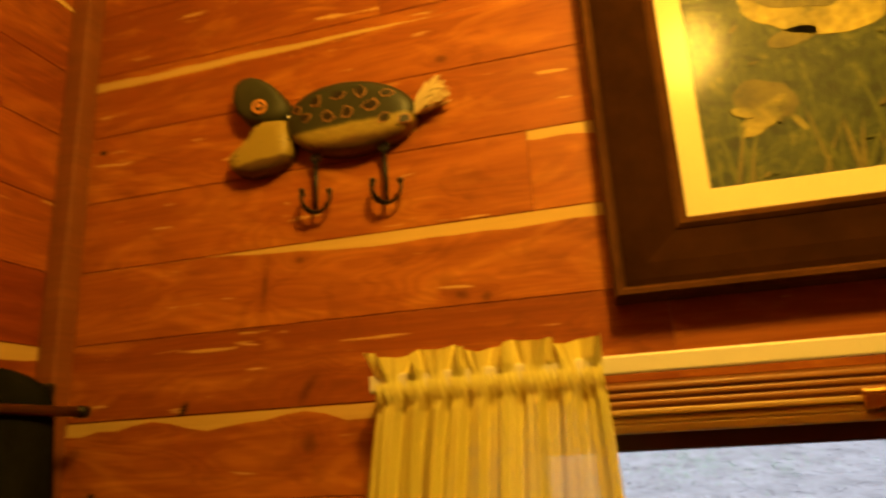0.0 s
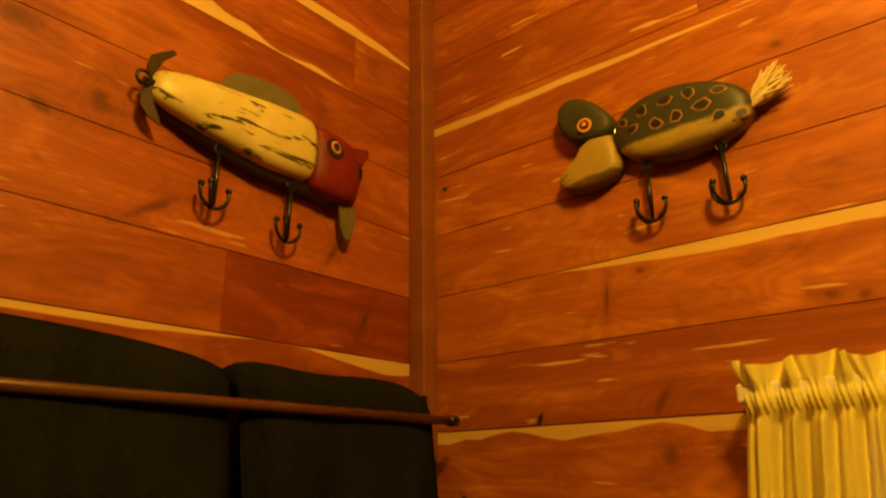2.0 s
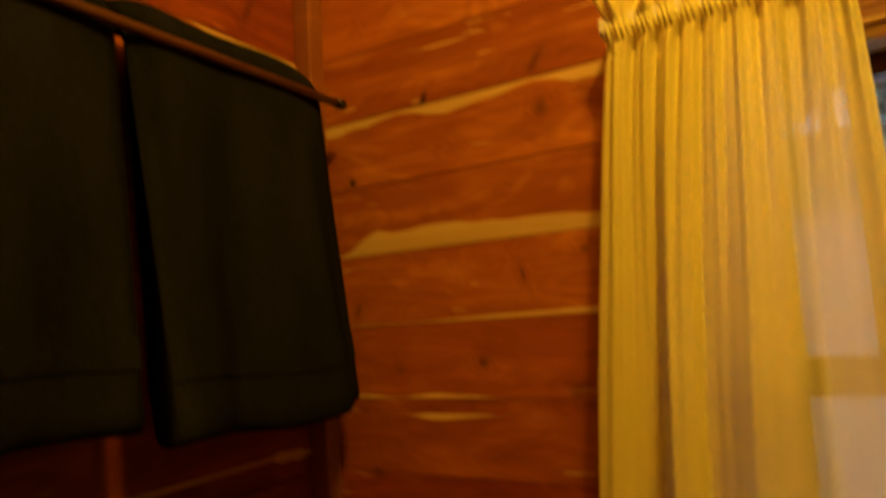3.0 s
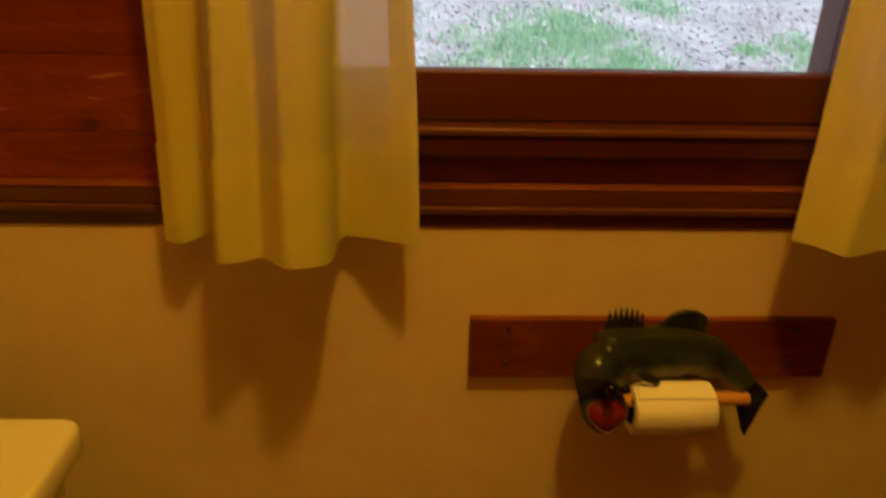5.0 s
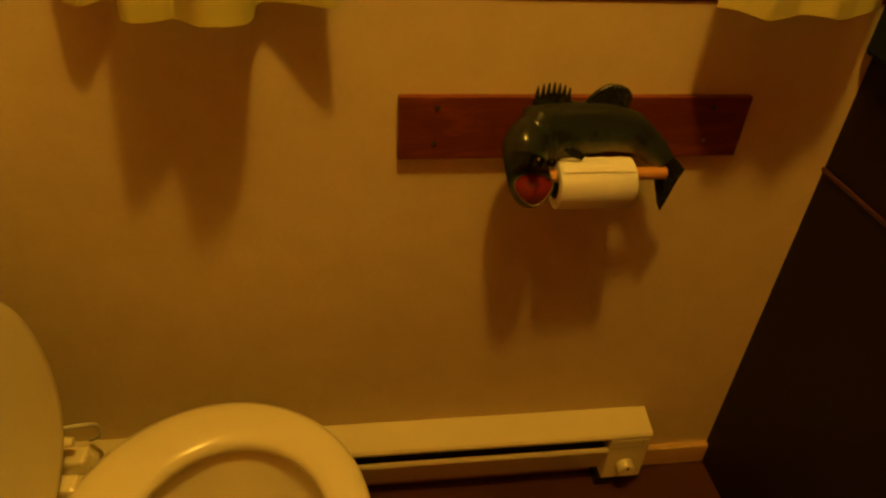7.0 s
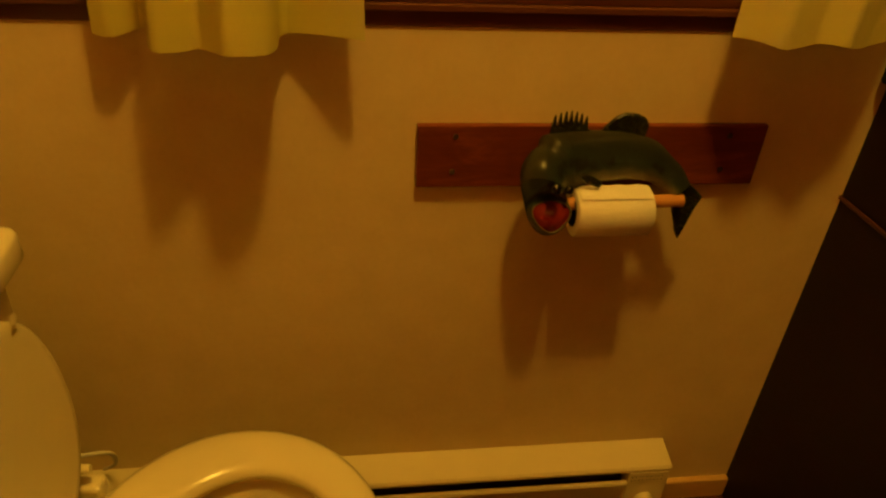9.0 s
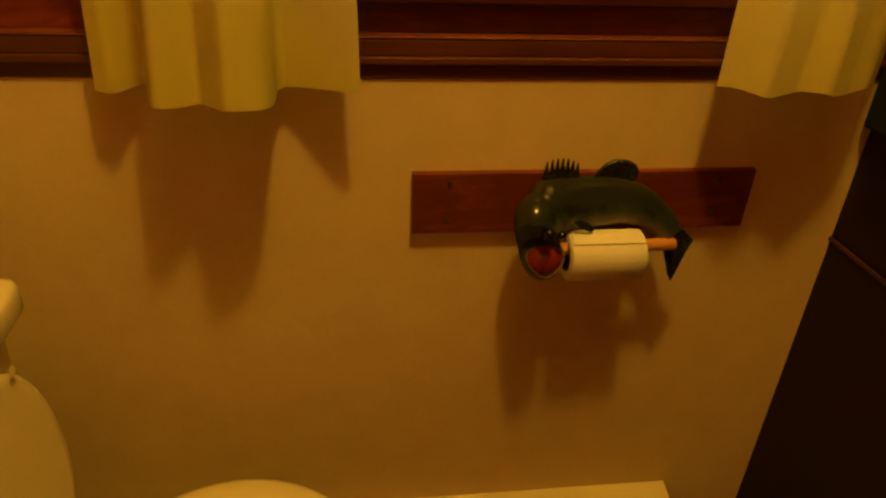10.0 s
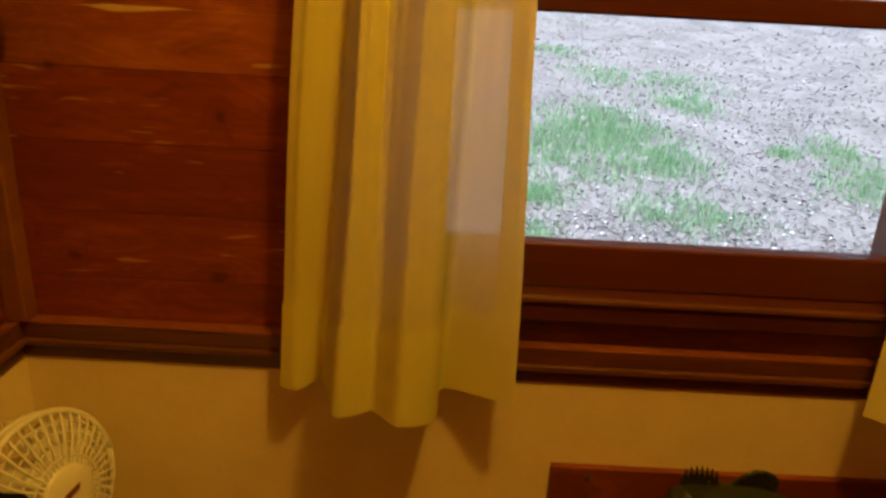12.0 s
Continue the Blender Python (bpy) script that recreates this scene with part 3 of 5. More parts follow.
def bank_spot(rnd):
    y = rnd.uniform(14.5, 36)
    return 0.8 + rnd.uniform(-1, 1) * y * 0.8, y


scatter("leaf_litter", 110000, litter_spot, 0.0105, LEAF, "dead leaves lying on the ground outside", "leaves", False)
scatter("grass", 19000, grass_spot, 0.042, GRASS, "patches of green grass among dead leaves", "grass", True)
scatter("undergrowth", 40000, bank_spot, 0.24, BRUSH, "green undergrowth at the edge of the wood", "undergrowth", True)


def tree(x, y, r, h, seed, pale):
    rnd = random.Random(seed)
    z = hill(x, y) - 0.1
    t = thing("tree", "slim grey-barked forest tree with thin branches", "tree", group="forest trees outside")
    lean = rnd.uniform(-0.03, 0.03)
    pts = [(x + lean * k * h / 8 + rnd.uniform(-0.04, 0.04), y, z + h * k / 8) for k in range(9)]
    part("trunk", tube(pts, [r * (1.25 if k == 0 else 1 - 0.09 * k) for k in range(9)], 8), BARK, t, smooth=True)
    for k in range(5):
        p = Vector(pts[rnd.randrange(4, 8)])
        a = rnd.uniform(0, 6.28)
        q = p + Vector((math.cos(a), math.sin(a), 0.5)) * rnd.uniform(0.8, 2.0)
        part("limb", tube([p, (p + q) / 2 + Vector((0, 0, 0.1)), q], [r * 0.3, r * 0.2, r * 0.06], 5), BARK, t)
    verts, faces = [], []
    for _ in range(520):
        zz = rnd.uniform(0.22, 1.02)
        a, rr = rnd.uniform(0, 6.28), rnd.uniform(0.2, 1.9) * (1.25 - zz) ** 0.5
        c = Vector((x + math.cos(a) * rr * 1.3, y + math.sin(a) * rr * 1.3, z + h * zz + rnd.uniform(-0.4, 0.4)))
        s = rnd.uniform(0.10, 0.30)
        n = len(verts)
        d, e = Vector((rnd.uniform(-1, 1), rnd.uniform(-1, 1), rnd.uniform(-1, 1))) * s, Vector((rnd.uniform(-1, 1), rnd.uniform(-1, 1), rnd.uniform(-1, 1))) * s
        verts += [c - d, c + e, c + d, c - e]
        faces.append((n, n + 1, n + 2, n + 3))
    me = bpy.data.meshes.new("crown")
    me.from_pydata(verts, [], faces)
    me.materials.append(NEEDLES)
    o = new("crown", me)
    o.parent = t


for k, (x, y, r) in enumerate(((2.11, 14.9, 0.13), (3.66, 19.0, 0.10), (4.06, 12.5, 0.09), (5.36, 14.3, 0.22), (4.7, 17.5, 0.12))):
    tree(x, y, r, 12 + k, 200 + k, 1)
rnd = random.Random(4)
for k in range(170):
    y = 17 + 40 * (k / 170) + rnd.uniform(-1, 1)
    tree(0.8 + rnd.uniform(-0.62, 0.62) * y, y, rnd.uniform(0.05, 0.15), rnd.uniform(9, 15), k, 0)


# ---- curtains ----
def along(plan, u):
    """Place (x, y) on a plan line of (share of the cloth, x, y), slightly rounded."""
    out = [0.0, 0.0]
    for q in (-0.027, -0.009, 0.009, 0.027):
        t = min(1.0, max(0.0, u + q))
        for (a, *p), (b, *r) in zip(plan, plan[1:]):
            if t <= b:
                f = (t - a) / (b - a)
                f = f * 0.4 + 0.6 * f * f * (3 - 2 * f)
                out = [o + (m + (n - m) * f) / 4 for o, m, n in zip(out, p, r)]
                break
    return out


def curtain_panel(parent, xt, plan, seed, inner, z_top=1.676, z_hem=0.857):
    """One gathered panel with a ruffle over the rod, a rod pocket, pleats that deepen downwards and a stitched hem."""
    rnd = random.Random(seed)
    ph = [rnd.uniform(0, 6.28) for _ in range(4)]

    def at(u, z):
        gather = math.sin(2 * math.pi * 9 * u + ph[0] + 1.5 * math.sin(8 * u + ph[1])) + 0.4 * math.sin(2 * math.pi * 21 * u + ph[2] + math.sin(13 * u))
        xg = xt[0] + (xt[1] - xt[0]) * u
        if z > 1.656:
            flare = (z - 1.656) / 0.02
            curl = gather + 0.8 * math.sin(2 * math.pi * 5.3 * u + ph[3])
            return (xg + 0.006 * flare * math.sin(31 * u + ph[1]) - (0.008 * flare if u < 0.02 else 0), -0.054 + curl * (0.003 + 0.0042 * flare), z + flare * (0.002 * gather + 0.0026 * math.sin(17 * u + ph[2])))
        if z > 1.631:
            bulge = math.sin(math.pi * (1.656 - z) / 0.025)
            return (xg, -0.051 - 0.0045 * bulge + gather * 0.0026 + 0.0014 * math.sin(2 * math.pi * 41 * u + 280 * z), z + 0.001 * gather)
        v = (1.64 - z) / (1.64 - z_hem)
        w = min(1.0, max(0.0, v / 0.40)) ** 0.75
        fine = math.exp(-v * 8)
        px, py = along(plan, u)
        depth = 0.30 + 0.70 * v
        y = (-0.050 + gather * (0.0060 * fine + 0.0022)) * (1 - w) + w * (-0.062 + (py + 0.062) * depth + 0.0026 * gather * (1 - v))
        x = xg + (px - xg) * v ** 0.75 + 0.002 * w * math.sin(9 * z + 12 * u)
        y += 0.003 * w * math.sin(7 * z + 9 * u + ph[2]) * (1 - v)
        return (x, min(y, -0.026), z + (0.0025 * math.sin(18 * u + ph[1]) if z < 0.9 else 0))

    def sheet(name, us, zs, lift):
        bm = bmesh.new()
        grid = []
        for z in zs:
            pts = [Vector(at(u, z)) for u in us]
            row = []
            for k, p in enumerate(pts):
                d = pts[min(k + 1, len(pts) - 1)] - pts[max(k - 1, 0)]
                nrm = Vector((d.y, -d.x, 0)).normalized()
                row.append(bm.verts.new(p + nrm * lift))
            grid.append(row)
        for p, q in zip(grid, grid[1:]):
            for k in range(len(us) - 1):
                bm.faces.new((p[k], p[k + 1], q[k + 1], q[k]))
        return part(name, bm, CURTAIN, parent, smooth=True)

    full = [k / 170 for k in range(171)]
    zs = [z_top - 0.003 * k for k in range(7)] + [1.656 - 0.0025 * k for k in range(1, 10)] + [1.632 - 0.004 * k for k in range(1, 6)]
    zs += [1.612 - (1.612 - z_hem) * k / 58 for k in range(1, 59)]
    sheet("fabric", full, zs, 0.0)
    sheet("hem", full, [0.968 - (0.968 - z_hem - 0.001) * k / 10 for k in range(11)], 0.0022)
    edge = [1 - 0.075 * k / 6 if inner else 0.075 * k / 6 for k in range(7)]
    sheet("side_hem", sorted(edge), [1.63 - (1.63 - 0.97) * k / 40 for k in range(41)], -0.0016)


curtain_a = thing("curtain", "cream gathered cotton curtain hanging beside the window", "curtain", group="window curtains")
curtain_panel(curtain_a, (0.404, 0.602), [(0.0, 0.339, -0.050), (0.09, 0.362, -0.058), (0.17, 0.380, -0.040), (0.23, 0.397, -0.034), (0.31, 0.417, -0.118), (0.39, 0.438, -0.106), (0.43, 0.450, -0.096), (0.455, 0.455, -0.088), (0.48, 0.461, -0.096), (0.57, 0.488, -0.132), (0.66, 0.512, -0.126), (0.72, 0.536, -0.108), (0.765, 0.533, -0.062),
                                          (0.80, 0.533, -0.034), (0.85, 0.553, -0.036), (0.90, 0.580, -0.052), (0.95, 0.605, -0.066), (1.0, 0.628, -0.070)], 3, True)
curtain_b = thing("curtain", "cream gathered cotton curtain hanging beside the window", "curtain", group="window curtains")
curtain_panel(curtain_b, (1.062, 1.255), [(0.0, 1.036, -0.072), (0.12, 1.057, -0.098), (0.25, 1.081, -0.112), (0.40, 1.120, -0.100), (0.52, 1.153, -0.112), (0.66, 1.184, -0.098), (0.78, 1.217, -0.090), (0.88, 1.241, -0.068), (0.94, 1.255, -0.044), (1.0, 1.262, -0.028)], 8, False, z_hem=0.870)
rod = thing("curtain_rod", "flat white metal curtain rod over the window", "curtain rod")
part("bar", box((0.398, -0.052, 1.6435), (1.262, -0.046, 1.659), 0.002), WHITEPLASTIC, rod)
part("return_arm", box((0.398, -0.046, 1.6435), (0.402, 0.0, 1.659)), WHITEPLASTIC, rod)
part("return_arm", box((1.258, -0.046, 1.6435), (1.262, 0.0, 1.659)), WHITEPLASTIC, rod)

# ---- towels on the rack ----
ROD_X, ROD_Z = 0.083, 1.648
rack = thing("towel_rack", "slim reddish wooden towel bar on the cedar wall", "towel rack")
part("bar", tube([(ROD_X, -0.045, ROD_Z), (ROD_X, -0.40, ROD_Z), (ROD_X, -0.95, ROD_Z + 0.002)], 0.0052, 10), RODWOOD, rack, smooth=True)
part("end_cap", tube([(ROD_X, -0.050, ROD_Z), (ROD_X, -0.038, ROD_Z)], 0.0062, 10), BLACKMETAL, rack, "dark end cap", smooth=True)
part("back_bar", tube([(0.040, -0.05, 1.672), (0.040, -0.95, 1.672)], 0.006, 8), BLACKMETAL, rack, smooth=True)
part("bracket", box((0.0, -0.93, 1.63), (0.09, -0.915, 1.68), 0.003), RODWOOD, rack)
part("bracket", box((0.0, -0.049, 1.655), (0.045, -0.040, 1.680), 0.003), BLACKMETAL, rack)


def towel(y0, y1, z_low, top, seed, droop):
    """A thick towel folded over the back bar, its front face bulging under the front bar."""
    t = thing("towel", "thick charcoal terry towel folded over the rack", "towel", group="towels on the rack")
    nu, loops = 36, []
    for i in range(nu + 1):
        u = i / nu
        y = y0 + (y1 - y0) * u
        e = min(u, 1 - u)
        edge = 1 - math.exp(-e * 16)
        zt = top - 0.010 * (1 - edge) - droop * (u - 0.5) + 0.002 * math.sin(9 * u + seed)
        lp = []
        wob = 0.007 * math.sin(11 * u + seed) + 0.004 * math.sin(23 * u + 2 * seed)
        hw = 0.030 + 0.006 * edge
        for k in range(11):                     # down the front, from the crest
            a = math.pi / 2 * k / 10
            lp.append((0.042 + hw * math.sin(a), y, zt - 0.034 * (1 - math.cos(a))))
        for k in range(1, 25):
            f = k / 24
            flare = 0.038 * f + 0.014 * f * math.sin(6.3 * u * 1.5 + seed) + wob * f
            yy = y + (0.020 * f ** 1.3 * (u if seed % 2 else -(1 - u) * 0) )
            lp.append((0.042 + hw + flare, yy, zt - 0.034 + (z_low - zt + 0.034) * f + 0.004 * math.sin(7 * u + seed) * f))
        lx, ly, lz = lp[-1]
        for k in range(1, 5):
            a = math.pi * k / 4
            lp.append((lx - 0.014 * (1 - math.cos(a)), ly, lz - 0.008 * math.sin(a)))
        lp += [(max(0.012, lx - 0.032 - 0.03 * f), y + (ly - y) * (1 - f), lz + (zt - 0.04 - lz) * f) for f in (0.1, 0.4, 0.7, 1.0)]
        lp += [(0.010, y, zt - 0.02), (0.024, y, zt - 0.004)]
        loops.append(lp)
    part("cloth", rings(loops), TOWEL, t, smooth=True)
    bm = bmesh.new()
    strip = []
    for i in range(nu + 1):
        p, q = Vector(loops[i][29]), Vector(loops[i][31])
        strip.append((bm.verts.new(p + Vector((0.0016, 0, 0))), bm.verts.new(q + Vector((0.0016, 0, 0)))))
    for a, b in zip(strip, strip[1:]):
        bm.faces.new((a[0], b[0], b[1], a[1]))
    part("border_band", bm, TOWEL, t, "woven band near the towel's end")


towel(-0.315, -0.066, 1.308, 1.690, 1, 0.004)
towel(-0.80, -0.325, 1.322, 1.702, 2, 0.012)


# ---- treble hooks ----
def treble_hook(parent, p, drop, spread, out, tilt):
    """A hook with an eye, a shank and three round-tipped prongs; spread: direction along the wall, out: away from it."""
    p, spread, out = Vector(p), Vector(spread), Vector(out)
    down = (Vector((0, 0, -1)) + tilt * spread).normalized()
    h = part("treble_hook", tube([p + Vector((0, 0, 0.002)), p + down * drop * 0.5, p + down * drop], [0.0022, 0.0026, 0.0022], 8), BLACKMETAL, parent, "black iron treble hook", smooth=True)
    ring = [p + 0.005 * (math.cos(a) * spread + math.sin(a) * Vector((0, 0, 1))) for a in (2 * math.pi * k / 12 for k in range(13))]
    part("eye", tube(ring, 0.0014, 6), BLACKMETAL, h, smooth=True)
    end = p + down * drop
    for d in (spread + out * 0.05, -spread + out * 0.05, out * 0.7 - spread * 0.7):
        d = d.normalized()
        arc = [end + d * (0.0160 * math.sin(a)) + Vector((0, 0, 1)) * (0.0165 * (1 - math.cos(a)) - 0.003) for a in (1.9 * k / 8 for k in range(9))]
        pr = part("prong", tube(arc, 0.0019, 7), BLACKMETAL, h, smooth=True)
        b = bmesh.new()
        bmesh.ops.create_uvsphere(b, u_segments=10, v_segments=6, radius=0.0034, matrix=Matrix.Translation(arc[-1]))
        part("tip", b, BLACKMETAL, pr, smooth=True)
    return h


def painted(name, a, c, chip, amount=0.5, rough=0.45, stretch=(1, 1, 1)):
    m, nt, b = shader(name, rough)
    big = noise_tex(nt, coords(nt, (1, 1, 1)), 26.0, 4)
    col = ramp(nt, big, [(0.3, a), (0.7, c)])
    f = noise_tex(nt, coords(nt, stretch), 60.0, 4, 0.6, 0.8)
    chips = ramp(nt, f, [(0.5 + (1 - amount) * 0.22, (0, 0, 0)), (0.53 + (1 - amount) * 0.22, (1, 1, 1))])
    nt.links.new(mix(nt, chips, col, chip), b.inputs["Base Color"])
    bump(nt, b, chips, -0.4, 0.001)
    return m


CREAM_PAINT = painted("crackled_cream_paint", (0.46, 0.38, 0.12), (0.60, 0.51, 0.19), (0.03, 0.02, 0.012), 0.74, 0.4, (1.0, 0.20, 1.5))
RED_PAINT = painted("dark_red_paint", (0.11, 0.002, 0.002), (0.18, 0.003, 0.003), (0.03, 0.003, 0.003), 0.1, 0.6)
GREEN_PAINT = painted("dark_green_paint", (0.020, 0.023, 0.011), (0.040, 0.043, 0.019), (0.02, 0.012, 0.006), 0.15, 0.62)
ORANGE_PAINT = shader("orange_paint", 0.45, 0, (0.62, 0.26, 0.06))[0]
RING_PAINT = shader("dull_orange_paint", 0.55, 0, (0.36, 0.17, 0.055))[0]
BLACK_PAINT = shader("black_paint", 0.4, 0, (0.012, 0.008, 0.006))[0]
FINMETAL = mottled("tarnished_metal", (0.11, 0.10, 0.045), (0.20, 0.18, 0.085), 0.55, 60.0, metal=0.4)
ROPE = cloth("frayed_rope", (0.60, 0.48, 0.24), (0.74, 0.62, 0.36), 0.0, 300.0)


def disc(c, normal, r, mat, parent, name, thick=0.0012, label="", sides=20, sx=1.0, turn=0.0):
    n = Vector(normal).normalized()
    a = Vector((0, 0, 1)).cross(n).normalized()
    b = n.cross(a)
    def pt(k, d):
        t = 2 * math.pi * k / sides + turn
        return Vector(c) + r * (1.0 if sides > 8 else 1 + 0.22 * math.sin(2.4 * k + 9 * turn)) * (sx * math.cos(t) * a + math.sin(t) * b) + n * d
    return part(name, rings([[pt(k, -0.002) for k in range(sides)], [pt(k, thick) for k in range(sides)]]), mat, parent, label)


# ---- frog-coloured lure on the window wall ----
frog = thing("fishing_lure", "large carved wooden lure painted spotted green and yellow", "fishing lure", group="lures on the cedar walls")


def carved(outline, depth, flat, parent, name, mats, split, label=""):
    """A carved half-round body on the wall: an outline of (x, z), swelling towards the room; split picks the paint by height."""
    cx, cz = sum(p[0] for p in outline) / len(outline), sum(p[1] for p in outline) / len(outline)
    loops = []
    for s, d in ((1.0, 0.0), (1.0, 0.5), (0.985, 0.64), (0.95, 0.77), (0.90, 0.86), (0.83, 0.92), (0.76, 0.955), (0.68, 0.975), (0.60, 0.985), (0.52, 0.99), (0.44, 0.994), (0.36, 0.997), (0.28, 0.999), (0.2, 1.0), (0.12, 1.0), (0.05, 1.0)):
        loops.append([(cx + (x - cx) * s, -depth * d - 0.001, cz + (z - cz) * s) for x, z in outline])
    bm = rings(loops)
    for f in bm.faces:
        c = f.calc_center_median()
        f.material_index = split(c.x, c.y, c.z)
    return part(name, bm, mats, parent, label, smooth=True)


def oval(cx, cz, rx, rz, turn=0.0, n=40, egg=0.0):
    out = []
    for k in range(n):
        a = 2 * math.pi * k / n
        u, w = rx * math.cos(a), rz * math.sin(a) * (1 + egg * math.cos(a))
        out.append((cx + u * math.cos(turn) - w * math.sin(turn), cz + u * math.sin(turn) + w * math.cos(turn)))
    return out


m_frog, nt, b = shader("lure_paint_bands", 0.5)
tc, sp = nt.nodes.new("ShaderNodeTexCoord"), nt.nodes.new("ShaderNodeSeparateXYZ")
nt.links.new(tc.outputs["Object"], sp.inputs[0])
wav = noise_tex(nt, coords(nt, (1, 1, 0.4)), 55.0, 3)
hgt = calc(nt, "ADD", calc(nt, "MULTIPLY_ADD", wav, 0.006, -0.003), calc(nt, "MULTIPLY_ADD", sp.outputs[0], -0.03, calc(nt, "ADD", sp.outputs[2], 0.01113 - 1.9)))
bands = ramp(nt, calc(nt, "MULTIPLY_ADD", hgt, 10.0, 0.5), [(0.53, (0.12, 0.06, 0.018)), (0.60, (0.30, 0.21, 0.035)), (0.70, (0.34, 0.25, 0.045)), (0.745, (0.026, 0.030, 0.014))])
spk = noise_tex(nt, coords(nt, (1, 1, 2.5)), 70.0, 4, 0.6, 0.6)
bands = mix(nt, 0.5, bands, ramp(nt, spk, [(0.3, (0.4, 0.4, 0.4)), (0.62, (1, 1, 1))]), "MULTIPLY")
nt.links.new(mix(nt, ramp(nt, spk, [(0.66, (0, 0, 0)), (0.69, (1, 1, 1))]), bands, (0.02, 0.012, 0.006)), b.inputs["Base Color"])
bump(nt, b, spk, 0.25, 0.001)
body = carved(oval(0.369, 1.9345, 0.0735, 0.0405, radians(-5), 72, -0.06), 0.026, 0, frog, "body", [m_frog], lambda x, y, z: 0, "green back over a yellow belly")
head = carved([(0.264, 1.944), (0.246, 1.950), (0.234, 1.964), (0.229, 1.980), (0.231, 1.997), (0.240, 2.004), (0.252, 2.005), (0.266, 1.999), (0.279, 1.989), (0.291, 1.974), (0.298, 1.961), (0.297, 1.950), (0.286, 1.944)], 0.025, 0, frog, "head", [GREEN_PAINT], lambda x, y, z: 0)
m_bill, nt, b = shader("bill_paint", 0.5)
tc, sp = nt.nodes.new("ShaderNodeTexCoord"), nt.nodes.new("ShaderNodeSeparateXYZ")
nt.links.new(tc.outputs["Object"], sp.inputs[0])
edge = calc(nt, "MULTIPLY_ADD", noise_tex(nt, coords(nt, (1, 1, 1)), 60.0, 4, 0.6), 0.012, calc(nt, "MULTIPLY_ADD", sp.outputs[0], -0.12, sp.outputs[2]))
two = ramp(nt, calc(nt, "MULTIPLY_ADD", edge, 40.0, -74.6), [(0.30, (0.11, 0.06, 0.018)), (0.42, (0.32, 0.23, 0.04))])
wear = noise_tex(nt, coords(nt, (0.5, 1, 2.2)), 80.0, 4, 0.65, 0.8)
nt.links.new(mix(nt, ramp(nt, wear, [(0.60, (0, 0, 0)), (0.66, (1, 1, 1))]), two, (0.05, 0.028, 0.012)), b.inputs["Base Color"])
bump(nt, b, wear, -0.3, 0.001)
bill = carved([(0.257, 1.942), (0.270, 1.948), (0.294, 1.945), (0.299, 1.928), (0.301, 1.911), (0.296, 1.898), (0.280, 1.890), (0.256, 1.887), (0.236, 1.891), (0.225, 1.901), (0.227, 1.913), (0.240, 1.922), (0.251, 1.932)], 0.023, 0, frog, "bill", [m_bill], lambda x, y, z: 0, "yellow paddle-shaped lip with a worn edge")
part("neck_pin", tube([(0.296, -0.012, 1.945), (0.302, -0.022, 1.944)], 0.0018, 8), STEEL, frog)
e = disc((0.268, -0.0255, 1.961), (0.15, -1, 0), 0.0085, ORANGE_PAINT, head, "eye", 0.002, "orange-ringed painted eye")
disc((0.2683, -0.0275, 1.961), (0.15, -1, 0), 0.0055, BLACK_PAINT, e, "pupil", 0.001)
disc((0.2685, -0.0285, 1.9612), (0.15, -1, 0), 0.0026, ORANGE_PAINT, e, "iris", 0.0008)
SPOTS = ((0.313, 1.948, 0.0055), (0.323, 1.937, 0.0060), (0.335, 1.954, 0.0068), (0.349, 1.934, 0.0072), (0.361, 1.956, 0.0070), (0.371, 1.935, 0.0070), (0.386, 1.956, 0.0072), (0.397, 1.938, 0.0078), (0.412, 1.921, 0.0065), (0.415, 1.949, 0.0065), (0.432, 1.918, 0.0062))
turned = radians(-5)
for x, z, r in SPOTS:
    du, dv = x - 0.369, z - 1.9345
    dx, dz = (du * math.cos(turned) + dv * math.sin(turned)) / 0.0735, (dv * math.cos(turned) - du * math.sin(turned)) / 0.0405
    q = math.sqrt(dx * dx + dz * dz)
    yy = -0.026 * curve_at([(0, 1), (0.25, 1.0), (0.60, 0.985), (0.76, 0.955), (0.90, 0.86), (0.95, 0.77), (1.0, 0.5)], q) - 0.0006
    nrm = Vector((dx * 0.5 * q * q, -1, dz * 0.8 * q * q))
    o = disc((x, yy, z), nrm, r, RING_PAINT, body, "spot", 0.0006, "", 6, 1.15, x * 50)
    disc((x, yy - 0.0006, z), nrm, r * 0.78, BLACK_PAINT, o, "spot_centre", 0.0006, "", 6, 1.15, x * 50)
rnd = random.Random(11)
bm = bmesh.new()
for k in range(110):
    a = Vector((0.438 + rnd.uniform(-0.002, 0.002), -0.014, 1.925 + rnd.uniform(-0.002, 0.002)))
    g = rnd.random()
    b = a + Vector((0.032 + 0.007 * g + rnd.uniform(-0.012, 0.004), rnd.uniform(-0.007, 0.006), 0.030 - 0.020 * g ** 3 + rnd.uniform(-0.007, 0.004)))
    m = (a + b) / 2 + Vector((rnd.uniform(-0.004, 0.004), rnd.uniform(-0.005, 0.005), 0.006 * (1 - g) + rnd.uniform(-0.005, 0.003)))
    tube(smooth_path([a, m, b + Vector((rnd.uniform(-0.005, 0.002), rnd.uniform(-0.003, 0.003), rnd.uniform(-0.005, 0.006)))], 4), [0.0009] * 8 + [0.0004], 4, bm)
part("rope_tail", bm, ROPE, frog, "frayed pale rope tail")
treble_hook(frog, (0.329, -0.014, 1.895), 0.058, (1, 0, 0), (0, -1, 0), 0.0)
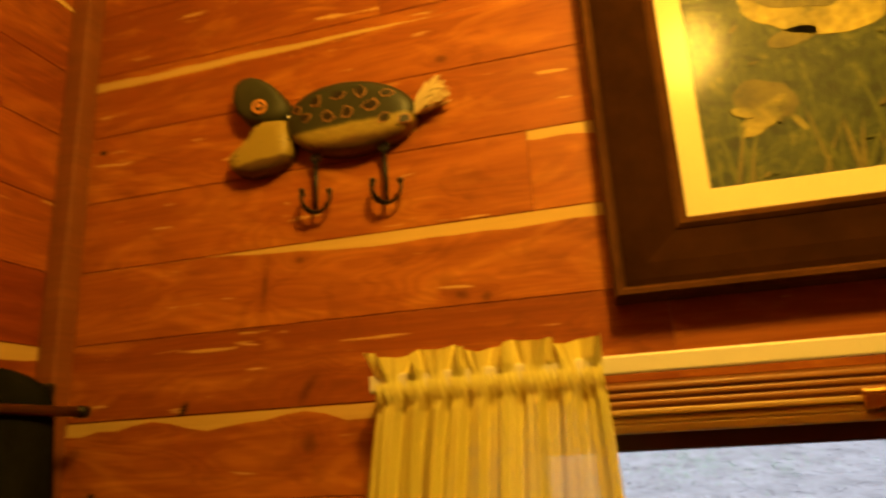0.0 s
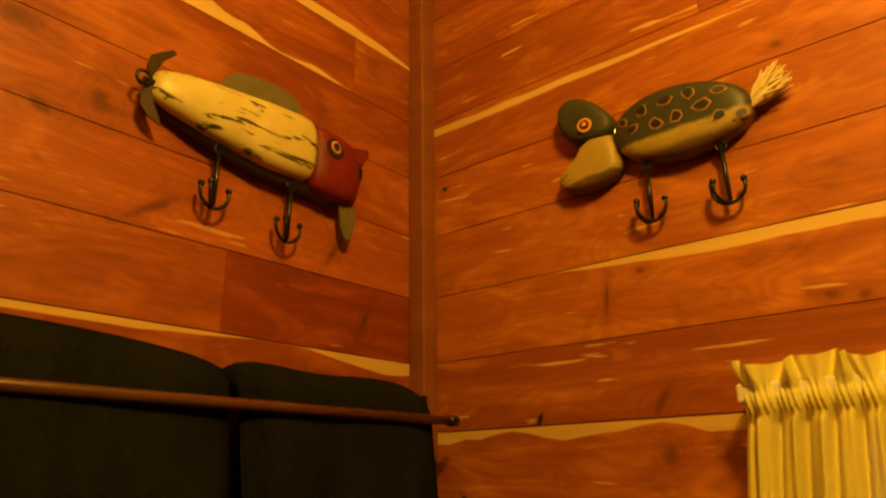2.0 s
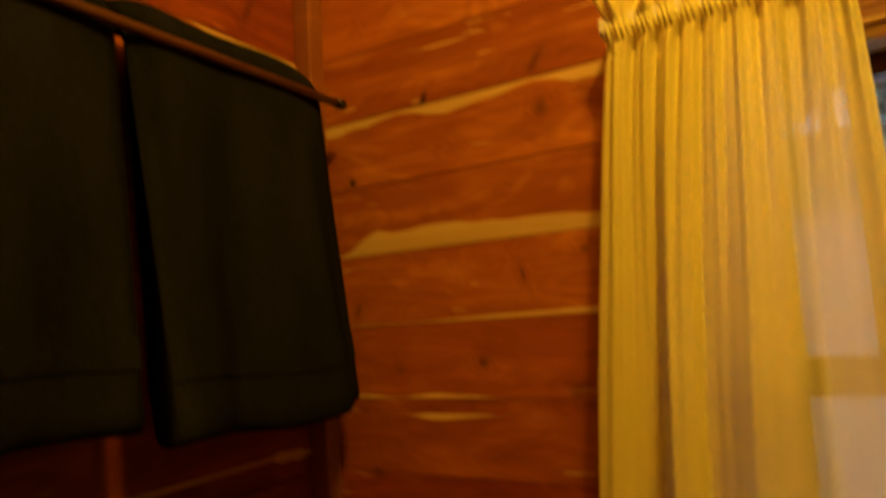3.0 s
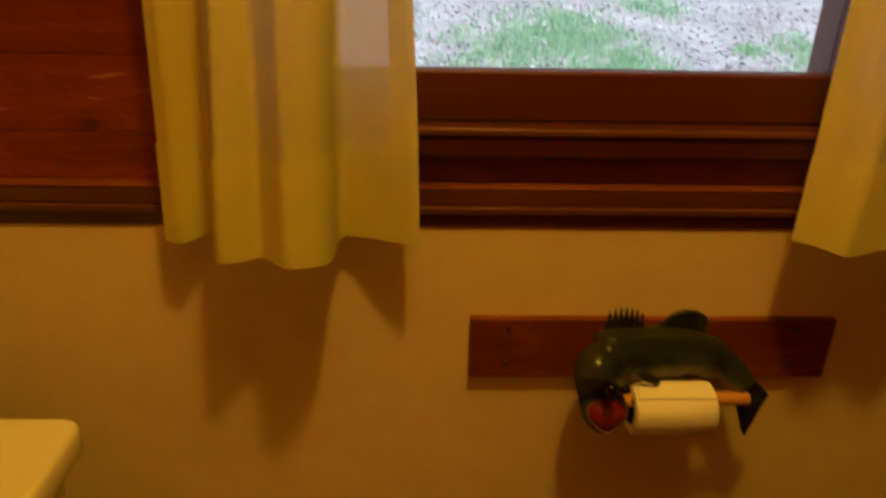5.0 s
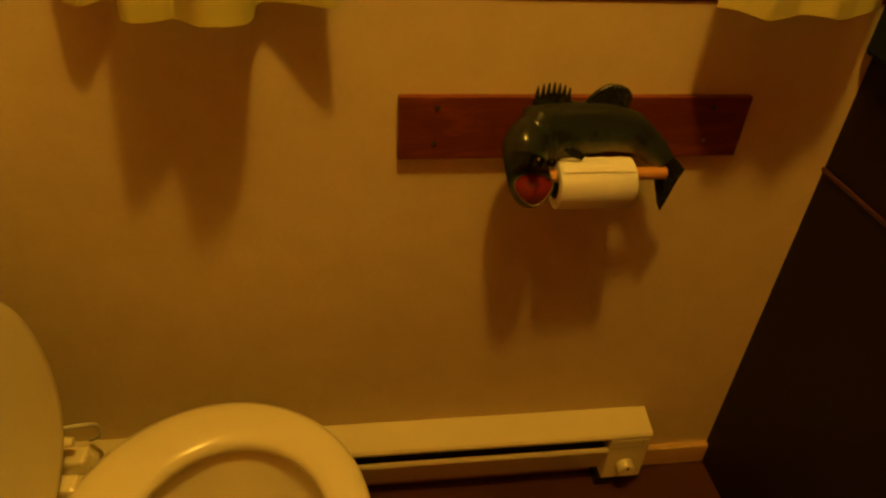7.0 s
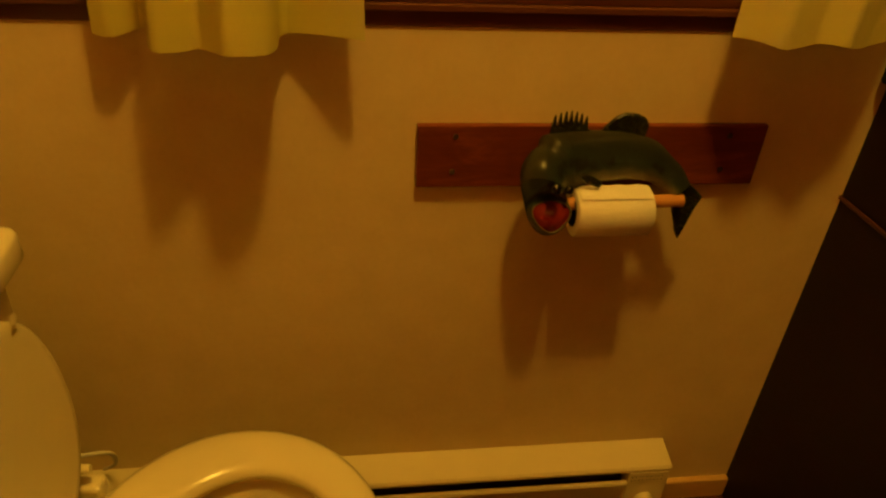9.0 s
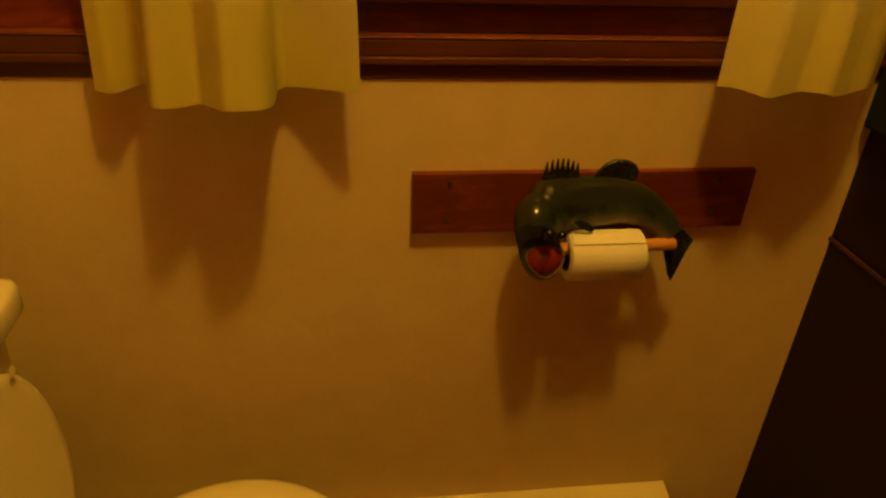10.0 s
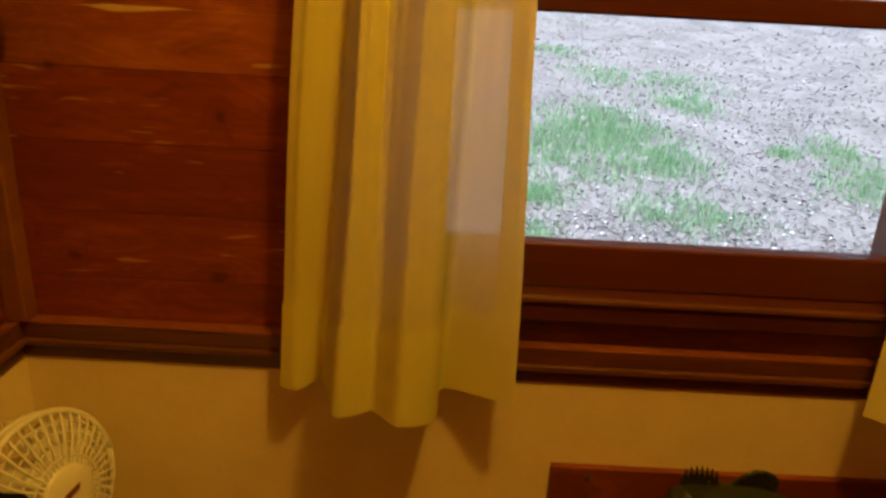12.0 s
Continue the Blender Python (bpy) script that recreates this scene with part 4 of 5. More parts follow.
treble_hook(frog, (0.406, -0.014, 1.894), 0.058, (1, 0, 0), (0, -1, 0), 0.02)

# ---- red-headed lure on the side wall ----
red = thing("fishing_lure", "large carved wooden lure with chipped cream body and red head", "fishing lure", group="lures on the cedar walls")


def lure_loops(stations, n=28):
    out = []
    for y, z, ry, rx in stations:
        out.append([(0.004 + rx + rx * math.copysign(abs(math.cos(a)) ** 0.75, math.cos(a)), y, z + ry * math.copysign(abs(math.sin(a)) ** 0.85, math.sin(a))) for a in (2 * math.pi * k / n for k in range(n))])
    return out


part("body", rings(lure_loops([(-0.404, 1.943, 0.006, 0.006), (-0.400, 1.943, 0.013, 0.010), (-0.391, 1.943, 0.018, 0.012), (-0.372, 1.942, 0.023, 0.014), (-0.345, 1.940, 0.028, 0.0155), (-0.310, 1.938, 0.033, 0.017), (-0.275, 1.937, 0.037, 0.018), (-0.240, 1.938, 0.038, 0.018), (-0.222, 1.938, 0.037, 0.0175), (-0.215, 1.938, 0.033, 0.016)])),
     CREAM_PAINT, red, "cream paint with dark chips and cracks", smooth=True)
rhead = part("head", rings(lure_loops([(-0.2155, 1.934, 0.033, 0.0150), (-0.212, 1.934, 0.038, 0.0172), (-0.200, 1.933, 0.041, 0.0178), (-0.180, 1.931, 0.041, 0.0175), (-0.160, 1.930, 0.038, 0.0165), (-0.149, 1.929, 0.035, 0.0150), (-0.146, 1.929, 0.031, 0.0135)])), RED_PAINT, red, "dark red painted head", smooth=True)
part("brow", prism([(-0.170, 1.958), (-0.136, 1.966), (-0.134, 1.960), (-0.144, 1.942), (-0.160, 1.945)], 0.012, lambda u, v, d: (0.022 + d, u, v)), RED_PAINT, rhead, "pointed upper jaw")
part("mouth", rings([[(0.026 + 0.010 * math.cos(a) * k, -0.1495 + 0.004 * q, 1.932 + 0.012 * math.sin(a) * k) for a in (2 * math.pi * n / 16 for n in range(16))] for k, q in ((1.0, 0.0), (1.0, 1.0), (0.5, 1.02))]), BLACK_PAINT, rhead, "dark hollow of the mouth")
# black shell under the body: shade of the lower facet given as colour
part("under_side", rings(lure_loops([(-0.396, 1.938, 0.014, 0.006), (-0.345, 1.934, 0.028, 0.008), (-0.275, 1.929, 0.038, 0.009), (-0.215, 1.928, 0.039, 0.009), (-0.160, 1.922, 0.036, 0.008)])), BLACK_PAINT, red, "underside with its shade painted black", smooth=True)
e = disc((0.0385, -0.192, 1.946), (1, 0, 0.10), 0.0125, BLACK_PAINT, rhead, "eye_patch", 0.0012)
o = disc((0.0397, -0.192, 1.947), (1, 0, 0.10), 0.0078, ORANGE_PAINT, e, "eye", 0.0014, "orange-ringed painted eye", 20, 0.85)
disc((0.0411, -0.192, 1.947), (1, 0, 0.10), 0.0054, BLACK_PAINT, e, "pupil", 0.001, "", 16, 0.85)
part("back_fin", prism([(-0.335, 1.966), (-0.326, 1.984), (-0.315, 1.995), (-0.290, 2.002), (-0.262, 2.004), (-0.242, 2.001), (-0.229, 1.993), (-0.226, 1.980), (-0.232, 1.968)], 0.003, lambda u, v, d: (0.016 + d, u, v)), FINMETAL, red, "dull metal fin")
part("lip", prism([(-0.166, 1.895), (-0.146, 1.897), (-0.139, 1.888), (-0.141, 1.868), (-0.146, 1.853), (-0.154, 1.850), (-0.161, 1.862)], 0.0025, lambda u, v, d: (0.016 + d, u, v)), FINMETAL, red, "dull metal diving lip")
BLADEMETAL = mottled("rusty_blade", (0.030, 0.018, 0.010), (0.075, 0.045, 0.020), 0.5, 60.0, metal=0.3)
prop = part("propeller", tube([(0.020, -0.410, 1.942), (0.020, -0.400, 1.942)], 0.0035, 8), BLACKMETAL, red)
part("blade", prism([(-0.404, 1.945), (-0.410, 1.956), (-0.409, 1.966), (-0.401, 1.972), (-0.390, 1.979), (-0.386, 1.976), (-0.396, 1.966), (-0.400, 1.955)], 0.002, lambda u, v, d: (0.017 + d + (v - 1.94) * 0.3, u, v)), BLADEMETAL, prop, "thin twisted metal blade")
part("blade", prism([(-0.405, 1.939), (-0.411, 1.928), (-0.410, 1.917), (-0.402, 1.908), (-0.389, 1.903), (-0.392, 1.912), (-0.398, 1.922), (-0.400, 1.936)], 0.002, lambda u, v, d: (0.018 + d, u, v)), BLADEMETAL, prop, "thin twisted metal blade")
part("ring", tube([(0.022, -0.411 + 0.007 * math.cos(a), 1.943 + 0.007 * math.sin(a)) for a in (2 * math.pi * k / 14 for k in range(15))], 0.0018, 6), BLACKMETAL, prop, smooth=True)
treble_hook(red, (0.018, -0.325, 1.902), 0.060, (0, 1, 0), (1, 0, 0), -0.02)
treble_hook(red, (0.018, -0.235, 1.892), 0.062, (0, 1, 0), (1, 0, 0), -0.02)

# ---- framed picture over the window ----
picture = thing("picture", "framed underwater painting with a cream mat and dark frame", "picture")
PX0, PX1, PZ0, PZ1 = 0.617, 1.03, 1.708, 2.10


def mitred(x0, x1, z0, z1, profile, mat, parent, name, label=""):
    """Four mitred frame bars; profile: (inset, distance from the wall) across the bar."""
    corners = [lambda i: (x0 + i, z0 + i), lambda i: (x1 - i, z0 + i), lambda i: (x1 - i, z1 - i), lambda i: (x0 + i, z1 - i)]
    for k in range(4):
        p, q = corners[k], corners[(k + 1) % 4]
        bm = bmesh.new()
        a = [bm.verts.new((p(i)[0], -d, p(i)[1])) for i, d in profile]
        b = [bm.verts.new((q(i)[0], -d, q(i)[1])) for i, d in profile]
        for j in range(len(profile)):
            n = (j + 1) % len(profile)
            bm.faces.new((a[j], a[n], b[n], b[j]))
        bm.faces.new(a), bm.faces.new(b)
        part(name, bm, mat, parent, label)


mitred(PX0, PX1, PZ0, PZ1, [(0.0, 0.0), (0.0, 0.030), (0.003, 0.034), (0.007, 0.034), (0.010, 0.029), (0.010, 0.0)], FRAMELIP, picture, "outer_moulding", "lighter raised outer lip")
mitred(PX0, PX1, PZ0, PZ1, [(0.0102, 0.0), (0.0102, 0.026), (0.016, 0.027), (0.030, 0.026), (0.048, 0.020), (0.059, 0.017), (0.059, 0.0)], FRAMEWOOD, picture, "frame_bar", "dark brown hollow frame bar")
mitred(PX0, PX1, PZ0, PZ1, [(0.0592, 0.0), (0.0592, 0.018), (0.063, 0.021), (0.067, 0.020), (0.070, 0.014), (0.070, 0.0)], FRAMELIP, picture, "inner_moulding", "lighter inner lip")
mitred(PX0 + 0.0702, PX1 - 0.0702, PZ0 + 0.0702, PZ1 - 0.0702, [(0.0, 0.004), (0.0, 0.0125), (0.022, 0.0125), (0.0235, 0.0105), (0.0235, 0.004)], MATBOARD, picture, "mat_board", "cream mat")
m_art, nt, b = shader("painted_water", 0.6)
n1 = noise_tex(nt, coords(nt, (1, 1, 1)), 26.0, 7, 0.72, 2.0)
n2 = noise_tex(nt, coords(nt, (40, 1, 14)), 4.0, 4, 0.6, 0.6)
f = calc(nt, "MULTIPLY_ADD", n1, 0.65, calc(nt, "MULTIPLY", n2, 0.35))
nt.links.new(ramp(nt, f, [(0.38, (0.006, 0.010, 0.003)), (0.47, (0.020, 0.032, 0.007)), (0.56, (0.06, 0.078, 0.014)), (0.70, (0.22, 0.20, 0.035))]), b.inputs["Base Color"])
AX0, AX1, AZ0, AZ1 = PX0 + 0.09, PX1 - 0.09, PZ0 + 0.09, PZ1 - 0.09
art = part("painting", box((AX0, -0.0095, AZ0), (AX1, -0.002, AZ1)), m_art, picture, "painted green water and weeds")
PALE = mottled("painted_pale_yellow", (0.07, 0.065, 0.010), (0.50, 0.40, 0.07), 0.6, 150.0)
OLIVE = mottled("painted_olive", (0.05, 0.045, 0.010), (0.20, 0.16, 0.03), 0.6, 130.0)
REED = mottled("painted_reed", (0.04, 0.06, 0.008), (0.14, 0.15, 0.025), 0.6, 90.0)


def daub(outline, mat, lift):
    outline = [(u + 0.005 * noise.noise((u * 110, v * 110, 1)), v + 0.005 * noise.noise((u * 110, v * 110, 7))) for u, v in outline] if len(outline) > 18 else outline
    part("painted_shape", prism(outline, 0.0003, lambda u, v, d: (u, -0.0096 - lift - d, v)), mat, art)


daub(oval(0.822, 1.968, 0.062, 0.034, radians(-12), 30, 0.2), PALE, 0.0002)
daub(oval(0.812, 1.988, 0.058, 0.024, radians(-14), 30), OLIVE, 0.0008)
daub(oval(0.852, 1.985, 0.026, 0.008, radians(18), 20), PALE, 0.0014)
daub(oval(0.845, 1.974, 0.024, 0.006, radians(-12), 20), PALE, 0.0014)
daub(oval(0.767, 1.878, 0.027, 0.020, radians(-25), 26), OLIVE, 0.0002)
daub(oval(0.765, 1.862, 0.026, 0.010, radians(38), 24), PALE, 0.0008)
daub(oval(0.749, 1.868, 0.012, 0.005, radians(-20), 16), PALE, 0.0014)
daub(oval(0.792, 1.852, 0.010, 0.003, radians(-60), 14), PALE, 0.0002)
daub(oval(0.80, 1.935, 0.022, 0.009, radians(10), 18), OLIVE, 0.0002)
rnd = random.Random(5)
for k in range(26):
    x = rnd.choice((rnd.uniform(0.715, 0.75), rnd.uniform(0.80, 0.93), rnd.uniform(0.80, 0.93)))
    h, l, w = rnd.uniform(0.03, 0.10), rnd.uniform(-0.02, 0.035), rnd.uniform(0.0012, 0.003)
    daub([(x - w, AZ0 + 0.001), (x + w, AZ0 + 0.001), (x + l * 0.5 + w * 0.7, AZ0 + h * 0.6), (x + l, AZ0 + h), (x + l * 0.5 - w * 0.7, AZ0 + h * 0.55)], REED if k % 3 else OLIVE, 0.0003 + 0.00004 * k)
for k in range(12):
    x, z = rnd.uniform(AX0 + 0.01, AX1 - 0.01), AZ0 + 0.008 + (AZ1 - AZ0 - 0.02) * rnd.random() ** 1.5
    daub(oval(x, z, rnd.uniform(0.002, 0.006), rnd.uniform(0.001, 0.003), rnd.uniform(-1, 1.5), 9), (REED, OLIVE, REED, OLIVE)[k % 4], 0.0016 + 0.00002 * k)
glaze = part("glass", box((PX0 + 0.0705, -0.0155, PZ0 + 0.0705), (PX1 - 0.0705, -0.0140, PZ1 - 0.0705)), PICTURE_GLASS, picture, "clear picture glass")
glaze.visible_shadow = False


# ---- toilet paper holder ----
board = thing("backing_board", "short cedar board screwed flat to the plaster wall", "board")
part("plank", box((0.689, -0.026, 0.656), (1.151, -0.0152, 0.742), 0.0015), BOARDWOOD, board)
for x, z in ((0.737, 0.728), (0.735, 0.679), (1.10, 0.728), (1.10, 0.679)):
    disc((x, -0.0262, z), (0, -1, 0), 0.0035, STEEL, board, "screw", 0.0012)

BASS, nt, b = shader("green_resin", 0.5)
b.inputs["Specular IOR Level"].default_value = 0.25
band = nt.nodes.new("ShaderNodeAttribute")
band.attribute_name = "height_round"
fleck = noise_tex(nt, coords(nt, (1, 1, 1)), 90.0, 4, 0.6)
blot = noise_tex(nt, coords(nt, (1, 0.3, 0.3)), 62.0, 2)
pos = calc(nt, "ADD", band.outputs["Fac"], calc(nt, "MULTIPLY_ADD", fleck, 0.70, -0.35))
col = ramp(nt, calc(nt, "MULTIPLY_ADD", pos, 0.5, 0.5), [(0.08, (0.24, 0.20, 0.09)), (0.30, (0.090, 0.095, 0.045)), (0.45, (0.036, 0.055, 0.036)), (0.60, (0.020, 0.035, 0.025)), (0.80, (0.014, 0.021, 0.013)), (0.97, (0.028, 0.030, 0.012))])
row = calc(nt, "MULTIPLY", ramp(nt, calc(nt, "ABSOLUTE", calc(nt, "SUBTRACT", pos, 0.10)), [(0.10, (1, 1, 1)), (0.26, (0, 0, 0))]), ramp(nt, blot, [(0.42, (0, 0, 0)), (0.56, (1, 1, 1))]))
nt.links.new(mix(nt, row, col, (0.006, 0.008, 0.004)), b.inputs["Base Color"])
scales = node(nt, "ShaderNodeTexVoronoi", Scale=330.0)
bump(nt, b, scales.outputs["Distance"], 0.6, 0.0015)
MOUTH = mottled("red_resin", (0.15, 0.010, 0.006), (0.24, 0.018, 0.011), 0.3, 60.0)
LIP = mottled("pale_resin", (0.085, 0.068, 0.028), (0.17, 0.135, 0.055), 0.28, 90.0)
FINGREEN = mottled("fin_resin", (0.010, 0.013, 0.006), (0.038, 0.042, 0.018), 0.25, 120.0)
for m in (BASS, FINGREEN, LIP):
    m.node_tree.nodes["Principled BSDF"].inputs["Coat Weight"].default_value = 0.5
    m.node_tree.nodes["Principled BSDF"].inputs["Coat Roughness"].default_value = 0.06


def paper_holder():
    """A curled resin shape: a thick bent body, an open red mouth with pale lips, fins and a tail."""
    t = thing("toilet_paper_holder", "glossy dark green novelty toilet paper holder with open red mouth", "paper holder")
    spine = smooth_path([(1.0286, -0.0712, 0.6714), (1.0062, -0.0600, 0.692), (0.972, -0.054, 0.709), (0.931, -0.052, 0.712), (0.890, -0.054, 0.710), (0.863, -0.062, 0.7076), (0.844, -0.076, 0.700), (0.838, -0.090, 0.688)], 5)
    size = [(0, 0.014), (5, 0.020), (10, 0.029), (15, 0.034), (20, 0.0365), (25, 0.0375), (30, 0.033), (35, 0.028)]
    n, hub, loops, heights = 36, Vector((0.935, 0, 0.600)), [], []
    for i, p in enumerate(spine):
        d = (spine[min(i + 1, len(spine) - 1)] - spine[max(i - 1, 0)]).normalized()
        up = p - hub
        up.y = 0
        up = (up - d * up.dot(d)).normalized()
        side = d.cross(up)
        r = curve_at(size, i) * (1.05 if i == 25 else 1.10 if i == 26 else 0.90 if i == 27 else 0.96 if i == 28 else 1.0)
        deep = curve_at([(0, 0.55), (15, 0.66), (26, 0.74), (35, 0.95)], i)
        loops.append([p + r * (math.cos(a) * up + deep * math.sin(a) * side) for a in (2 * math.pi * k / n for k in range(n))])
    facing = Vector((-0.02, -0.86, 0.46)).normalized()
    e1 = (up - facing * up.dot(facing)).normalized()
    e2 = (side - facing * side.dot(facing))
    e2 = (e2 - e1 * e2.dot(e1)).normalized()
    c = Vector((0.8490, -0.106, 0.6640))

    def rim(r, back, squash=0.40):
        out = []
        for k in range(n):
            a = 2 * math.pi * k / n
            q = r * (math.cos(a) * e1 + math.sin(a) * e2)
            low = max(0.0, -q.z / r)
            q.x *= 1.0 - (0.42 * low * low if squash < 0.6 else 0.15 * low)
            q.z *= squash if q.z > 0 else 1.12
            out.append(c + q - facing * back)
        return out
    skin = loops + [rim(0.0285, 0.018, 0.85), rim(0.0268, 0.008, 0.7), rim(0.0245, 0.001)]
    heights = [math.cos(2 * math.pi * k / n) * (1.0 if i < len(loops) else 0.5) - (0.0 if i < len(loops) else 0.3) for i in range(len(skin)) for k in range(n)]
    body = part("body", rings(skin, caps=False), BASS, t, smooth=True)
    at = body.data.attributes.new("height_round", "FLOAT", "POINT")
    for k, v in enumerate(heights):
        at.data[k].value = v
    part("lips", rings([rim(0.0247, 0.0015), rim(0.0250, -0.0006), rim(0.0240, -0.0014), rim(0.0234, -0.0006), rim(0.0230, 0.003)], caps=False), LIP, t, "pale rounded lips", smooth=True)
    part("mouth", rings([rim(0.0231, 0.002), rim(0.0205, 0.012), rim(0.013, 0.024), rim(0.004, 0.028)]), MOUTH, t, "dark red inside of the mouth", smooth=True)
    for pos, r in (((0.8480, -0.1120, 0.6985), 0.0080), ((0.8670, -0.1050, 0.6930), 0.0055)):
        bm = bmesh.new()
        bmesh.ops.create_uvsphere(bm, u_segments=16, v_segments=10, radius=r, matrix=Matrix.Translation(pos))
        part("eye", bm, DARKEYE, t, "glossy black eye", smooth=True)

    def fin(name, outline, y, thick, label="", bend=0.0):
        bm = bmesh.new()
        mid = [(u, v) for u, v in outline]
        prism(mid, thick, lambda u, v, d: (u, y - d - bend * (v - mid[0][1]), v), bm)
        if len(outline) < 15:
            bmesh.ops.bevel(bm, geom=bm.edges[:], offset=thick * 0.3, segments=1, affect="EDGES")
        part(name, bm, FINGREEN, t, label)
    edge = [(0.848, 0.728), (0.850, 0.752)]
    for k in range(7):
        x, z = 0.853 + 0.0066 * k, 0.762 + 0.0036 * k - 0.00065 * k * k
        edge += [(x, z + 0.003), (x + 0.0012, z + 0.0050), (x + 0.0038, z - 0.0125)]
    fin("spiny_fin", edge + [(0.900, 0.748), (0.893, 0.735)], -0.049, 0.004, "ragged spiny fin")
    fin("round_fin", [(0.912, 0.740), (0.919, 0.752), (0.930, 0.763), (0.942, 0.769), (0.958, 0.768), (0.969, 0.763), (0.975, 0.754), (0.974, 0.740), (0.955, 0.728)], -0.046, 0.006, "smooth rounded fin")
    fin("tail", [(1.016, 0.684), (1.030, 0.686), (1.046, 0.675), (1.059, 0.662), (1.054, 0.653), (1.049, 0.646), (1.047, 0.622), (1.040, 0.598), (1.032, 0.612), (1.026, 0.638), (1.016, 0.660)], -0.068, 0.006, "notched dark tail")
    fin("side_fin", [(0.884, 0.700), (0.896, 0.690), (0.912, 0.684), (0.916, 0.690), (0.906, 0.698), (0.892, 0.704)], -0.082, 0.003, "small side fin")


DARKEYE = shader("black_glass_eye", 0.05, 0, (0.004, 0.004, 0.003))[0]
paper_holder()
dowel = mesh_ob("dowel", tube([(0.868, -0.079, 0.659), (0.952, -0.079, 0.660), (1.030, -0.076, 0.660)], 0.0085, 14), DOWEL)
tagged(dowel, "plain orange-brown wooden dowel holding the paper roll", "dowel")


def paper_roll():
    r = thing("toilet_paper_roll", "partly used white toilet paper roll on a dowel", "toilet paper")
    c, n = Vector((0.003, -0.0785, 0.6475)), 40
    def loop(x, rad, wob=0.0):
        return [Vector((x + c.x, c.y + rad * math.cos(a) * (1 + wob * math.sin(3 * a)), c.z + rad * math.sin(a) * (1 + wob * math.cos(2 * a)))) for a in (2 * math.pi * k / n for k in range(n))]
    part("paper", rings([loop(0.8815, 0.0195), loop(0.8815, 0.0312, 0.02), loop(0.883, 0.0326, 0.025), loop(0.93, 0.0328, 0.03), loop(0.9785, 0.0326, 0.025), loop(0.980, 0.0312, 0.02), loop(0.980, 0.0195)], caps=False), PAPER, r, smooth=True)
    part("core", rings([loop(0.8805, 0.0193), loop(0.9808, 0.0193), loop(0.9808, 0.0183), loop(0.8805, 0.0183), loop(0.8805, 0.0193)], caps=False), DARKHOLE, r, "dark cardboard core")
    bm = bmesh.new()
    rows = []
    for k in range(8):
        a = radians(70 + 8 * k)
        rows.append([bm.verts.new((c.x + 0.8845 + 0.093 * i / 14, c.y + (0.0337 + 0.0010 * (k / 7) ** 3) * math.cos(a), c.z + (0.0337 + 0.0010 * (k / 7) ** 3) * math.sin(a) + (0.0008 * math.sin(i * 1.7) if k == 0 else 0))) for i in range(15)])
    for p, q in zip(rows, rows[1:]):
        for i in range(14):
            bm.faces.new((p[i], p[i + 1], q[i + 1], q[i]))
    part("loose_sheet", bm, PAPER, r, smooth=True)


paper_roll()

# ---- baseboard heater ----
heater = thing("baseboard_heater", "low cream metal electric baseboard heater under the window", "heater")
HX0, HX1, HY = 0.06, 1.150, -0.0155
part("top_cover", rings([[(x, HY, 0.122), (x, HY, 0.134), (x, -0.066, 0.122), (x, -0.070, 0.118), (x, -0.070, 0.113), (x, -0.066, 0.113)] for x in (HX0, HX1)]), HEATERPAINT, heater)
part("back_plate", box((HX0 + 0.001, HY - 0.004, FLOOR + 0.012), (HX1 - 0.001, HY, 0.1198)), HEATERPAINT, heater)
part("front_panel", rings([[(x, -0.050, 0.012), (x, -0.069, 0.078), (x, -0.067, 0.083), (x, -0.061, 0.083), (x, -0.064, 0.076), (x, -0.046, 0.012)] for x in (HX0, HX1)]), HEATERPAINT, heater)
part("element", box((HX0 + 0.02, -0.054, 0.045), (HX1 - 0.08, -0.026, 0.085)), DARKHOLE, heater, "dark finned heating element")
part("end_cap", box((HX1 - 0.075, -0.069, 0.002), (HX1 - 0.0006, HY - 0.0042, 0.1125), 0.002), HEATERPAINT, heater, "cream end box with control")
part("vent_plate", box((HX1 - 0.074, -0.0705, 0.086), (HX1 - 0.004, -0.069, 0.110)), HEATERPAINT, heater, "pale perforated plate")
for k in range(9):
    for r in range(2):
        part("vent_slit", box((HX1 - 0.070 + 0.0068 * k, -0.0712, 0.091 + 0.009 * r), (HX1 - 0.0682 + 0.0068 * k, -0.0704, 0.0925 + 0.009 * r)), DARKHOLE, heater)
knob = part("knob", tube([(1.112, -0.0695, 0.040), (1.112, -0.084, 0.040), (1.112, -0.086, 0.040)], [0.0165, 0.0150, 0.0125], 24), HEATERPAINT, heater, "round cream thermostat knob")
part("pointer", box((1.1105, -0.0868, 0.044), (1.1135, -0.0858, 0.052)), DARKHOLE, knob)
part("foot", box((1.07, -0.060, FLOOR), (1.10, -0.030, 0.0018), 0.0), BLACKMETAL, heater)
part("foot", box((0.12, -0.060, FLOOR), (0.15, -0.030, 0.05), 0.002), BLACKMETAL, heater)

# ---- toilet ----
toilet = thing("toilet", "cream-white toilet with round open seat and raised lid", "toilet")
TY = -0.345


def rounded(cx, cy, a, b, z, n=56, p=2.2):
    out = []
    for k in range(n):
        t = 2 * math.pi * k / n
        c, s_ = math.cos(t), math.sin(t)
        out.append((cx + a * math.copysign(abs(c) ** (2 / p), c), cy + b * math.copysign(abs(s_) ** (2 / p), s_), z))
    return out


